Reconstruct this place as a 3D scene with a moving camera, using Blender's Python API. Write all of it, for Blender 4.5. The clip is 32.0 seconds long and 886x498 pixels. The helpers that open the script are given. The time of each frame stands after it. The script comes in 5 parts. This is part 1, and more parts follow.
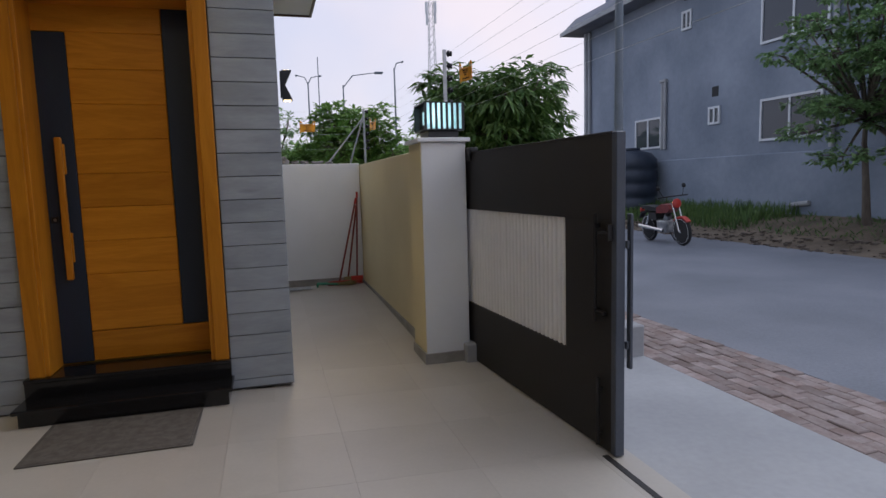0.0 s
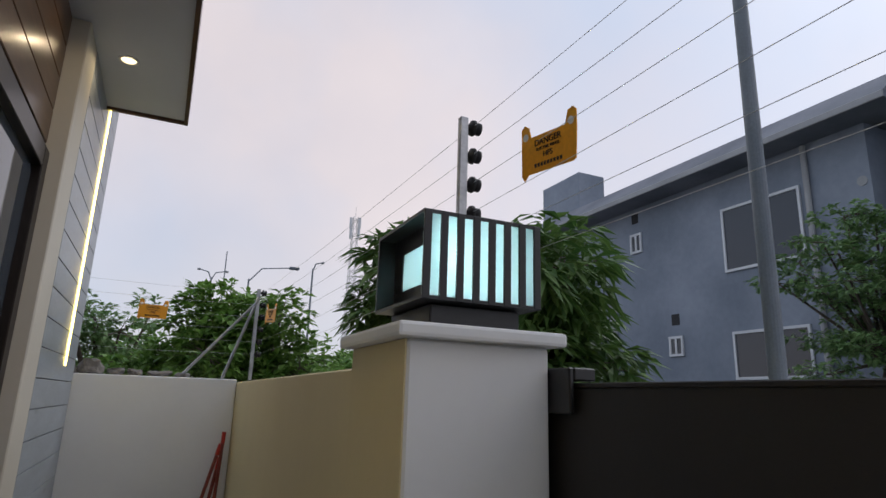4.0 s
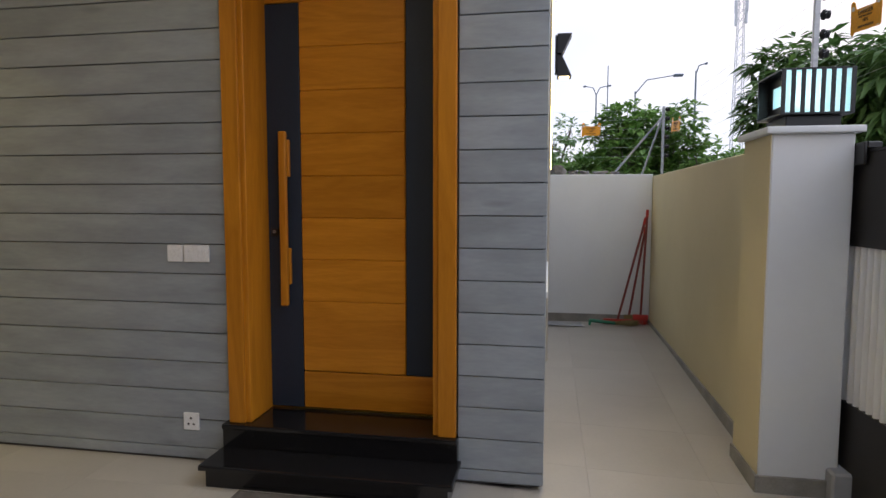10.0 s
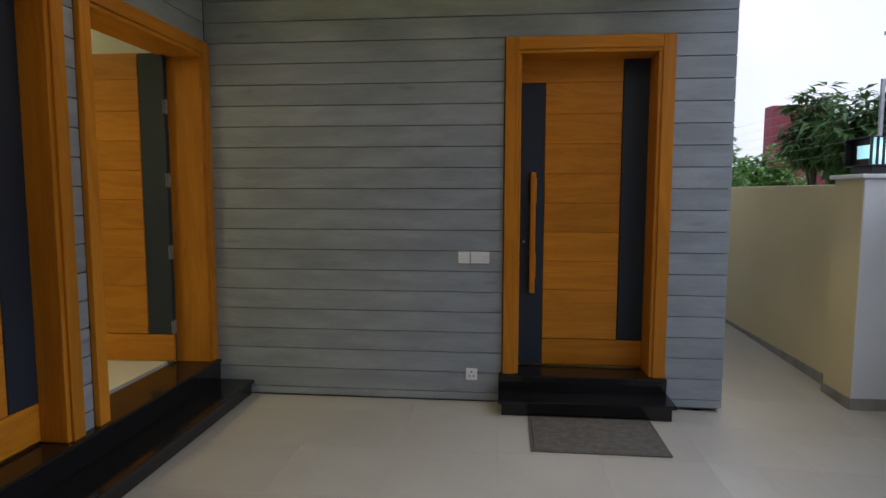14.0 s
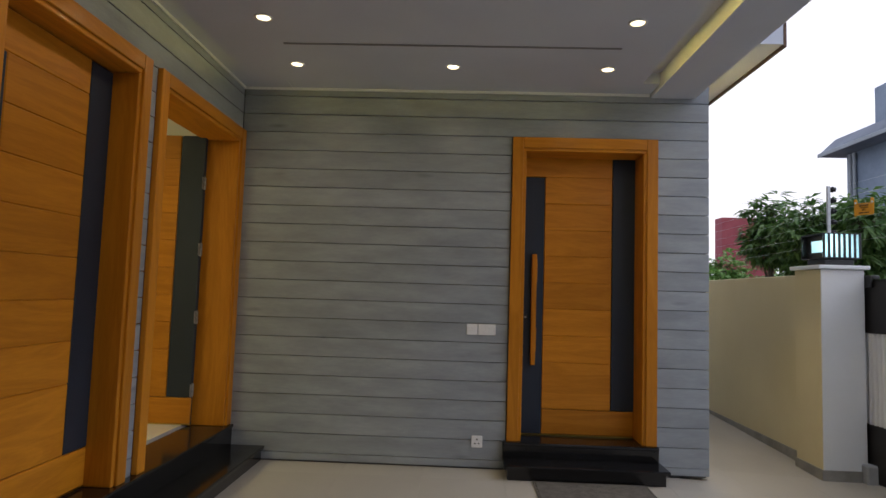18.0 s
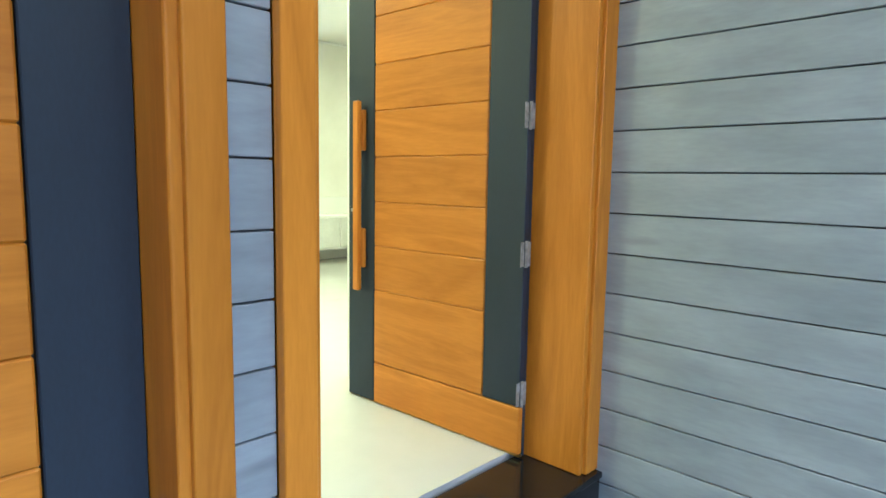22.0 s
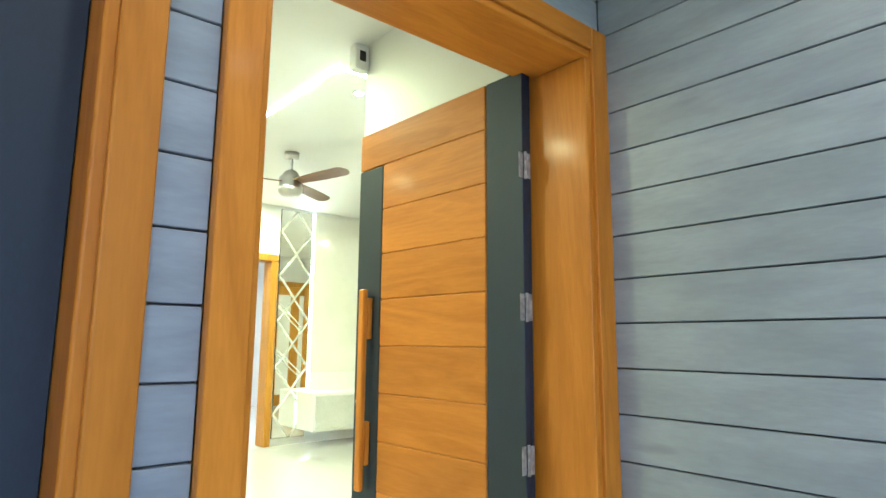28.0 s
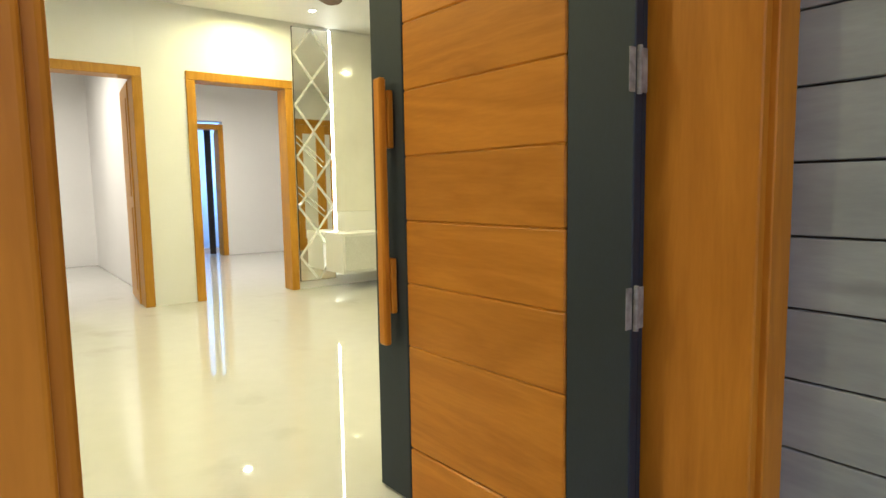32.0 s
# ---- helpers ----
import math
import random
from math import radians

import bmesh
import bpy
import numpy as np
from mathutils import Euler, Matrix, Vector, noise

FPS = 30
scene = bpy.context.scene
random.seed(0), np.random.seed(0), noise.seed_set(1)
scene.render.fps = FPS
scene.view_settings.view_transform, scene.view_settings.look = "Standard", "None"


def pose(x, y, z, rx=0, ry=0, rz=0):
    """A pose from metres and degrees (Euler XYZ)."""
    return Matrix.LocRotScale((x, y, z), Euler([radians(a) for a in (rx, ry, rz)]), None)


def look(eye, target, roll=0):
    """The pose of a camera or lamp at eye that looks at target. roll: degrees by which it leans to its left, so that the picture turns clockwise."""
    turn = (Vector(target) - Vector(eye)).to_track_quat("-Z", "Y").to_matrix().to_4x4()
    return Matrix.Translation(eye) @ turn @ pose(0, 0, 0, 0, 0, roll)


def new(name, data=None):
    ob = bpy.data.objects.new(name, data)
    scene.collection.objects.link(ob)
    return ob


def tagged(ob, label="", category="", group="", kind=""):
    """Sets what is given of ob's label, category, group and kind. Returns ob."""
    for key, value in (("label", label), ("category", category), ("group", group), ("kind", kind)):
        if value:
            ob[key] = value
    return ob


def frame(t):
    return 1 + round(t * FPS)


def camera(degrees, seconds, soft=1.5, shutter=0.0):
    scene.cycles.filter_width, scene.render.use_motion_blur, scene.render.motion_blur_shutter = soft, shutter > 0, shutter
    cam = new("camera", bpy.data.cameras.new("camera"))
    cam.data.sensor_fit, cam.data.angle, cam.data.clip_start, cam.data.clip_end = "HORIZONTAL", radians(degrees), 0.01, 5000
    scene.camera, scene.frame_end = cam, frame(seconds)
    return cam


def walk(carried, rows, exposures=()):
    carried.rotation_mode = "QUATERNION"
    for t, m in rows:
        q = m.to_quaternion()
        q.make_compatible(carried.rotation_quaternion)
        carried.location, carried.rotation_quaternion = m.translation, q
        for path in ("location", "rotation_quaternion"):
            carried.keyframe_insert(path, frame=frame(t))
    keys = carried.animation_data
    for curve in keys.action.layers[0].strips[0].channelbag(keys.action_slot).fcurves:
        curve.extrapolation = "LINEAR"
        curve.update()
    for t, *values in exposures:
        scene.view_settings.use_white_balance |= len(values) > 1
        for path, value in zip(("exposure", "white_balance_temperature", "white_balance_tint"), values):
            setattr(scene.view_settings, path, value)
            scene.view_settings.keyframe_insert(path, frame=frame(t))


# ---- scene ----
cam = camera(72.6, 32.0)
PATH = [
    (0, (3.651, -4.143, 1.345), (4.198, -2.232, 1.125), -1.6),
    (0.5, (3.761, -3.829, 1.349), (4.277, -1.908, 1.139), -1.5),
    (1, (3.855, -3.432, 1.346), (4.361, -1.504, 1.187), -0.8),
    (1.5, (3.94, -3.006, 1.395), (4.439, -1.069, 1.382), -0.6),
    (2, (4.079, -2.566, 1.427), (4.579, -0.637, 1.589), -0.3),
    (2.5, (4.154, -2.129, 1.441), (4.655, -0.214, 1.73), 1.1),
    (3, (4.208, -1.695, 1.47), (4.754, 0.194, 1.837), 2.1),
    (3.5, (4.278, -1.276, 1.499), (4.901, 0.575, 1.93), 2.4),
    (4, (4.305, -0.906, 1.52), (5.105, 0.861, 2.008), 1.8),
    (4.5, (4.334, -0.663, 1.563), (5.218, 1.054, 2.084), 1.7),
    (6.5, (4.349, -0.575, 1.571), (5.386, 0.986, 2.27), 1.6),
    (7, (4.249, -0.755, 1.539), (5.302, 0.823, 2.172), 1.4),
    (7.5, (4.171, -1.006, 1.494), (5.215, 0.616, 2.02), 1.9),
    (8, (4.06, -1.279, 1.471), (5.032, 0.431, 1.837), 2.2),
    (8.5, (3.94, -1.605, 1.421), (4.753, 0.218, 1.545), 2.2),
    (9, (3.872, -2.022, 1.349), (4.416, -0.099, 1.277), 1.7),
    (9.5, (3.819, -2.375, 1.342), (4.003, -0.388, 1.21), 0.8),
    (10, (3.762, -2.748, 1.334), (3.417, -0.785, 1.177), 0.1),
    (10.5, (3.798, -3.034, 1.367), (2.847, -1.280, 1.153), 0.2),
    (11, (3.680, -3.278, 1.437), (2.374, -1.786, 1.173), 0.5),
    (11.5, (3.409, -3.424, 1.434), (2.108, -1.933, 1.166), 0.7),
    (12, (3.059, -3.411, 1.375), (2.104, -1.670, 1.141), 1.8),
    (12.5, (2.806, -3.510, 1.377), (2.344, -1.568, 1.167), 2.6),
    (13, (2.596, -3.756, 1.416), (2.316, -1.788, 1.200), 1.8),
    (13.5, (2.400, -4.072, 1.450), (2.174, -2.098, 1.222), 0.4),
    (14, (2.188, -4.340, 1.539), (1.993, -2.358, 1.353), 0.1),
    (14.5, (2.062, -4.569, 1.530), (1.876, -2.580, 1.568), 0.6),
    (15, (2.037, -4.806, 1.51), (1.836, -2.878, 2.001), 1.8),
    (15.5, (1.957, -4.998, 1.573), (1.776, -3.239, 2.509), 3.4),
    (17.5, (1.903, -4.931, 1.499), (1.781, -3.055, 2.181), 3.8),
    (18, (1.838, -4.783, 1.343), (1.766, -2.79, 1.491), 1.8),
    (18.5, (1.845, -4.551, 1.35), (1.772, -2.553, 1.28), 1.1),
    (19, (1.814, -4.276, 1.33), (1.677, -2.285, 1.195), 0.9),
    (19.5, (1.755, -3.929, 1.383), (1.358, -1.976, 1.209), 0.5),
    (20, (1.763, -3.499, 1.376), (1.047, -1.638, 1.211), 0.3),
    (20.5, (1.727, -3.066, 1.386), (0.77, -1.321, 1.193), 0.2),
    (21, (1.441, -2.763, 1.415), (0.41, -1.063, 1.206), 1.3),
    (21.5, (1.311, -2.378, 1.448), (0.066, -0.831, 1.208), 0.2),
    (22, (1.147, -2.043, 1.38), (-0.232, -0.613, 1.153), 1.0),
    (22.5, (0.999, -1.746, 1.364), (-0.479, -0.416, 1.152), 1.3),
    (23, (0.797, -1.443, 1.38), (-0.722, -0.17, 1.114), 1.3),
    (23.5, (0.6, -1.292, 1.333), (-0.908, -0.024, 0.99), 1.3),
    (24, (0.4, -1.179, 1.316), (-1.049, 0.121, 0.861), 0.9),
    (24.5, (0.345, -1.177, 1.324), (-1.067, 0.152, 0.835), 1.1),
    (25, (0.375, -1.218, 1.396), (-1.055, 0.151, 1.113), 2.0),
    (25.5, (0.449, -1.278, 1.483), (-0.997, 0.095, 1.641), 2.2),
    (26, (0.603, -1.397, 1.531), (-0.807, -0.073, 2.039), 2.0),
    (26.5, (0.752, -1.506, 1.559), (-0.619, -0.244, 2.286), 2.1),
    (28.5, (1.409, -1.931, 1.457), (-0.131, -0.664, 1.605), -0.1),
    (29, (1.575, -2.093, 1.42), (0.023, -0.833, 1.47), 0.2),
    (29.5, (1.636, -2.146, 1.415), (0.039, -0.945, 1.362), 0.2),
    (30, (1.455, -2.032, 1.389), (-0.151, -0.849, 1.237), 0.1),
    (30.5, (1.216, -1.836, 1.406), (-0.388, -0.654, 1.232), -0.3),
    (31, (0.97, -1.642, 1.382), (-0.628, -0.455, 1.19), -0.9),
    (31.5, (0.74, -1.458, 1.393), (-0.843, -0.254, 1.189), -1.3),
    (32, (0.588, -1.317, 1.378), (-0.999, -0.117, 1.177), -0.9),
]
EXPOSURE = [
    (0, 0.02, 6200, 15), (1.0, 0.05, 6250, 14), (2.0, -0.12, 6400, 12), (3.0, -0.13, 6500, 11), (4.0, -0.16, 6500, 11), (7.0, -0.3, 6500, 11), (8.0, -0.14, 6450, 11), (9.0, 0.3, 6500, 11), (10.0, 0.5, 6300, 12), (11.0, 1.2, 6500, 14), (12.0, 0.88, 5950, 13), (13.0, 0.48, 5800, 9),
    (15.0, 0.18, 5850, 9), (18.0, 0.45, 6200, 12), (19.0, 0.75, 6200, 12), (19.5, 1.3, 6100, 12), (20.0, 2.0, 5700, 8), (21.0, 2.2, 4850, 3), (22.0, 2.1, 4550, 1), (23.0, 1.35, 5000, 9), (24.0, 0.8, 4950, 26),
    (25.0, 0.7, 4950, 27), (25.5, 0.85, 5000, 21), (26.0, 1.3, 5150, 13), (26.5, 1.6, 5100, 10), (28.5, 2.08, 4500, 2), (30.0, 2.05, 4480, 1), (31.0, 1.85, 4650, 2), (32.0, 1.25, 5400, 13),
]
walk(cam, [(t, look(eye, target, roll)) for t, eye, target, roll in PATH], EXPOSURE)

# ---- world and sun ----
world = bpy.data.worlds.new("dusk_sky")
scene.world = world
world.use_nodes = True
wn, wl = world.node_tree.nodes, world.node_tree.links
wn.clear()
sky = wn.new("ShaderNodeTexSky")
sky.sky_type = "NISHITA"
sky.sun_disc = False
sky.sun_elevation, sky.sun_rotation = radians(43), radians(81)
sky.air_density, sky.dust_density, sky.ozone_density = 1.0, 2.5, 2.0
haze = wn.new("ShaderNodeMix")
haze.data_type = "RGBA"
haze.inputs[0].default_value = 0.6
dusk = wn.new("ShaderNodeMix")
dusk.data_type = "RGBA"
dusk.inputs[6].default_value, dusk.inputs[7].default_value = (4.9, 6.2, 8.2, 1), (7.8, 7.0, 7.0, 1)
bands = wn.new("ShaderNodeTexNoise")
bands.inputs["Scale"].default_value, bands.inputs["Detail"].default_value = 1.3, 5
span = wn.new("ShaderNodeMapRange")
span.inputs[1].default_value, span.inputs[2].default_value = 0.33, 0.67
wl.new(bands.outputs["Fac"], span.inputs[0])
wl.new(span.outputs[0], dusk.inputs[0])
wl.new(dusk.outputs[2], haze.inputs[7])
cloud = wn.new("ShaderNodeTexNoise")
cloud.inputs["Scale"].default_value, cloud.inputs["Detail"].default_value = 2.2, 6
veil = wn.new("ShaderNodeMapRange")
veil.inputs[1].default_value, veil.inputs[2].default_value = 0.35, 0.7
veil.inputs[3].default_value, veil.inputs[4].default_value = 0.7, 0.92
wl.new(cloud.outputs["Fac"], veil.inputs[0])
wl.new(veil.outputs[0], haze.inputs[0])
wl.new(sky.outputs[0], haze.inputs[6])
back = wn.new("ShaderNodeBackground")
back.inputs["Strength"].default_value = 0.128
wl.new(haze.outputs[2], back.inputs["Color"])
wout = wn.new("ShaderNodeOutputWorld")
wl.new(back.outputs[0], wout.inputs[0])

sun_data = bpy.data.lights.new("sun", "SUN")
sun_data.energy, sun_data.angle, sun_data.color = 1.2, radians(50), (0.84, 0.92, 1.0)
sun = new("sun", sun_data)
sun.matrix_basis = look((39, 6, 37.5), (0, 0, 0))


def lamp(name, place, target, energy, colour, size=0.09, spread=150):
    data = bpy.data.lights.new(name, "AREA")
    data.shape, data.size, data.energy, data.color, data.spread = "DISK", size, energy, colour, radians(spread)
    ob = new(name, data)
    ob.matrix_basis = look(place, target)
    return ob


PORCH_W, CANOPY_W, ROOM_W = 1.1, 0.8, 10.0


# ---- materials ----
def material(name):
    m = bpy.data.materials.new(name)
    m.use_nodes = True
    n, k = m.node_tree.nodes, m.node_tree.links
    return m, n, k, n["Principled BSDF"]


def mat(name, a, b, scale=6.0, stretch=(1, 1, 1), rough=0.6, rough2=None, metal=0.0, bump=0.15, grain=90.0, coat=0.0, vary=0.0, deep=0.004, contrast=(0.35, 0.68), fleck=0.1):
    """Two-tone surface: broad patches from a to b, fine grain over them, relief and a changing gloss."""
    m, n, k, p = material(name)
    co = n.new("ShaderNodeTexCoord")
    ma = n.new("ShaderNodeMapping")
    ma.inputs["Scale"].default_value = stretch
    k.new(co.outputs["Object"], ma.inputs["Vector"])
    info = n.new("ShaderNodeObjectInfo")
    shift = n.new("ShaderNodeVectorMath")
    shift.operation = "SCALE"
    shift.inputs[0].default_value = (31, 17, 23)
    k.new(info.outputs["Random"], shift.inputs["Scale"])
    k.new(shift.outputs[0], ma.inputs["Location"])
    big = n.new("ShaderNodeTexNoise")
    big.inputs["Scale"].default_value, big.inputs["Detail"].default_value = scale, 5
    fine = n.new("ShaderNodeTexNoise")
    fine.inputs["Scale"].default_value, fine.inputs["Detail"].default_value = grain, 3
    for t in (big, fine):
        k.new(ma.outputs[0], t.inputs["Vector"])
    ramp = n.new("ShaderNodeMapRange")
    ramp.inputs[1].default_value, ramp.inputs[2].default_value = contrast
    k.new(big.outputs["Fac"], ramp.inputs[0])
    mix = n.new("ShaderNodeMix")
    mix.data_type = "RGBA"
    mix.inputs[6].default_value, mix.inputs[7].default_value = (*a, 1), (*b, 1)
    k.new(ramp.outputs[0], mix.inputs[0])
    hsv = n.new("ShaderNodeHueSaturation")
    k.new(mix.outputs[2], hsv.inputs["Color"])
    val = n.new("ShaderNodeMapRange")
    val.inputs[1].default_value, val.inputs[2].default_value = 0.25, 0.75
    val.inputs[3].default_value, val.inputs[4].default_value = 1 - fleck, 1 + fleck
    k.new(fine.outputs["Fac"], val.inputs[0])
    if vary:
        per = n.new("ShaderNodeMapRange")
        per.inputs[3].default_value, per.inputs[4].default_value = 1 - vary, 1 + vary
        k.new(info.outputs["Random"], per.inputs[0])
        mul = n.new("ShaderNodeMath")
        mul.operation = "MULTIPLY"
        k.new(val.outputs[0], mul.inputs[0])
        k.new(per.outputs[0], mul.inputs[1])
        k.new(mul.outputs[0], hsv.inputs["Value"])
    else:
        k.new(val.outputs[0], hsv.inputs["Value"])
    k.new(hsv.outputs[0], p.inputs["Base Color"])
    ro = n.new("ShaderNodeMapRange")
    ro.inputs[3].default_value, ro.inputs[4].default_value = rough, rough if rough2 is None else rough2
    k.new(big.outputs["Fac"], ro.inputs[0])
    k.new(ro.outputs[0], p.inputs["Roughness"])
    p.inputs["Metallic"].default_value = metal
    p.inputs["Coat Weight"].default_value = coat
    p.inputs["Coat Roughness"].default_value = 0.12
    if bump:
        bu = n.new("ShaderNodeBump")
        bu.inputs["Strength"].default_value, bu.inputs["Distance"].default_value = bump, deep
        k.new(fine.outputs["Fac"], bu.inputs["Height"])
        k.new(bu.outputs[0], p.inputs["Normal"])
    return m


def glow(name, colour, strength):
    m, n, k, p = material(name)
    p.inputs["Base Color"].default_value = (*colour, 1)
    p.inputs["Emission Color"].default_value = (*colour, 1)
    p.inputs["Emission Strength"].default_value = strength
    return m


def grained(name, dark, light, along, rough=0.4, coat=0.07, ring=7.0):
    """Varnished timber: long wavy figure along one axis (0 x, 1 y, 2 z) and fine pores."""
    m, n, k, p = material(name)
    co = n.new("ShaderNodeTexCoord")
    info = n.new("ShaderNodeObjectInfo")
    shift = n.new("ShaderNodeVectorMath")
    shift.operation = "SCALE"
    shift.inputs[0].default_value = (13, 29, 37)
    k.new(info.outputs["Random"], shift.inputs["Scale"])
    ma = n.new("ShaderNodeMapping")
    ma.inputs["Scale"].default_value = [0.12 if i == along else 1 for i in range(3)]
    k.new(co.outputs["Object"], ma.inputs["Vector"])
    k.new(shift.outputs[0], ma.inputs["Location"])
    fig = n.new("ShaderNodeTexNoise")
    fig.inputs["Scale"].default_value, fig.inputs["Detail"].default_value, fig.inputs["Distortion"].default_value = ring, 5, 1.3
    pore = n.new("ShaderNodeTexNoise")
    pore.inputs["Scale"].default_value, pore.inputs["Detail"].default_value = 120, 3
    for t in (fig, pore):
        k.new(ma.outputs[0], t.inputs["Vector"])
    wave = n.new("ShaderNodeMath")
    wave.operation = "MULTIPLY"
    wave.inputs[1].default_value = 7.0
    frac = n.new("ShaderNodeMath")
    frac.operation = "PINGPONG"
    frac.inputs[1].default_value = 1.0
    k.new(fig.outputs["Fac"], wave.inputs[0])
    k.new(wave.outputs[0], frac.inputs[0])
    both = n.new("ShaderNodeMath")
    both.operation = "MULTIPLY_ADD"
    both.inputs[1].default_value = 0.5
    k.new(frac.outputs[0], both.inputs[0])
    half = n.new("ShaderNodeMath")
    half.operation = "MULTIPLY"
    half.inputs[1].default_value = 0.55
    k.new(pore.outputs["Fac"], half.inputs[0])
    k.new(half.outputs[0], both.inputs[2])
    mix = n.new("ShaderNodeMix")
    mix.data_type = "RGBA"
    mix.inputs[6].default_value, mix.inputs[7].default_value = (*dark, 1), (*light, 1)
    k.new(both.outputs[0], mix.inputs[0])
    hsv = n.new("ShaderNodeHueSaturation")
    per = n.new("ShaderNodeMapRange")
    per.inputs[3].default_value, per.inputs[4].default_value = 0.88, 1.12
    k.new(info.outputs["Random"], per.inputs[0])
    k.new(per.outputs[0], hsv.inputs["Value"])
    k.new(mix.outputs[2], hsv.inputs["Color"])
    k.new(hsv.outputs[0], p.inputs["Base Color"])
    p.inputs["Roughness"].default_value = rough
    p.inputs["Coat Weight"].default_value = coat
    p.inputs["Coat Roughness"].default_value = 0.15
    p.inputs["Specular IOR Level"].default_value = 0.18
    bu = n.new("ShaderNodeBump")
    bu.inputs["Strength"].default_value, bu.inputs["Distance"].default_value = 0.1, 0.002
    k.new(pore.outputs["Fac"], bu.inputs["Height"])
    k.new(bu.outputs[0], p.inputs["Normal"])
    return m


def plain(name, colour, rough=0.4, metal=0.0):
    m, n, k, p = material(name)
    p.inputs["Base Color"].default_value = (*colour, 1)
    p.inputs["Roughness"].default_value, p.inputs["Metallic"].default_value = rough, metal
    return m


WOOD_X = grained("orange_timber_level", (0.4, 0.142, 0.007), (0.6, 0.238, 0.016), 0)
WOOD_Y = grained("orange_timber_level_side", (0.4, 0.142, 0.007), (0.6, 0.238, 0.016), 1)
WOOD_Z = grained("orange_timber_upright", (0.4, 0.142, 0.007), (0.6, 0.238, 0.016), 2)
WOOD_IN = grained("honey_timber", (0.36, 0.16, 0.01), (0.5, 0.25, 0.02), 2)
CHARCOAL = mat("charcoal_board", (0.009, 0.0165, 0.031), (0.014, 0.024, 0.043), 4, (1, 1, 0.3), 0.55, 0.65, bump=0.06, grain=160)
BOARD = mat("grey_wood_board", (0.25, 0.275, 0.3), (0.325, 0.355, 0.385), 4.6, (0.55, 0.55, 2.3), 0.29, 0.42, bump=0.2, grain=34, vary=0.06, fleck=0.06, contrast=(0.36, 0.68))
GROOVE = mat("grey_joint", (0.1, 0.102, 0.105), (0.13, 0.132, 0.135), 10, rough=0.9)
GROOVE_GREY = mat("grey_ceiling_groove", (0.2, 0.2, 0.21), (0.26, 0.26, 0.27), 10, rough=0.8)
DARKWOOD = grained("dark_brown_timber", (0.06, 0.03, 0.016), (0.12, 0.062, 0.032), 1, 0.3, 0.25)
BLACKWOOD = grained("black_brown_timber", (0.012, 0.009, 0.008), (0.022, 0.016, 0.013), 2, 0.35, 0.1)
INWHITE = mat("warm_white_wall_paint", (0.72, 0.71, 0.69), (0.76, 0.75, 0.73), 1.0, rough=0.5, rough2=0.6, bump=0.0, grain=30, fleck=0.006)
RED = plain("red_plastic", (0.45, 0.03, 0.02), 0.4)
GREEN = plain("green_plastic", (0.02, 0.18, 0.1), 0.4)
RED_STICK = plain("red_brown_stick", (0.2, 0.035, 0.025), 0.45)
CHROME_DULL = plain("brushed_nickel", (0.5, 0.48, 0.45), 0.28, 1.0)
FANWOOD = grained("brown_fan_timber", (0.1, 0.045, 0.015), (0.2, 0.1, 0.035), 0)
BEVEL = plain("bevelled_mirror_edge", (0.85, 0.85, 0.82), 0.08, 0.6)
CONSOLE_FRONT = mat("pale_grey_lacquer", (0.6, 0.6, 0.57), (0.66, 0.66, 0.63), 4, rough=0.25, bump=0.0)
STRAW = mat("broom_straw", (0.16, 0.13, 0.05), (0.28, 0.22, 0.1), 20, rough=0.9)
RUBBER = plain("black_rubber", (0.015, 0.015, 0.016), 0.7)
WINFRAME = plain("white_window_frame", (0.6, 0.62, 0.64), 0.4)
TANK = mat("dark_blue_tank_plastic", (0.02, 0.028, 0.045), (0.03, 0.04, 0.06), 3, rough=0.5)
BRICKRED = mat("dull_red_wall", (0.3, 0.06, 0.07), (0.36, 0.08, 0.09), 2, rough=0.8)
GRANITE = mat("black_granite", (0.007, 0.007, 0.008), (0.014, 0.0135, 0.014), 50, rough=0.1, rough2=0.16, bump=0.0, grain=200, fleck=0.25)
TILE = mat("beige_porcelain_tile", (0.37, 0.34, 0.295), (0.43, 0.4, 0.35), 1.3, rough=0.26, rough2=0.4, bump=0.0, grain=50, vary=0.005, fleck=0.025)
GROUT = mat("beige_grout", (0.34, 0.32, 0.285), (0.4, 0.375, 0.34), 20, rough=0.85)
WHITE = mat("white_wall_paint", (0.7, 0.71, 0.71), (0.77, 0.78, 0.78), 1.1, rough=0.6, rough2=0.7, bump=0.015, grain=30, fleck=0.008)
CREAM = mat("cream_wall_paint", (0.61, 0.51, 0.29), (0.68, 0.58, 0.35), 1.0, rough=0.6, rough2=0.72, bump=0.02, grain=30, fleck=0.01)
SKIRT = mat("grey_stone_skirting", (0.2, 0.19, 0.17), (0.3, 0.28, 0.25), 6, rough=0.5, bump=0.1)
CEIL = mat("ceiling_paint", (0.55, 0.575, 0.63), (0.6, 0.625, 0.68), 1.2, rough=0.7, bump=0.0, grain=30, fleck=0.008)
GATE = mat("dark_bronze_gate_paint", (0.009, 0.0075, 0.007), (0.014, 0.0118, 0.011), 3, rough=0.5, rough2=0.6, bump=0.06, grain=200)
GATE_EDGE = mat("slate_gate_edge_paint", (0.05, 0.06, 0.08), (0.07, 0.08, 0.1), 3, rough=0.4, bump=0.05)
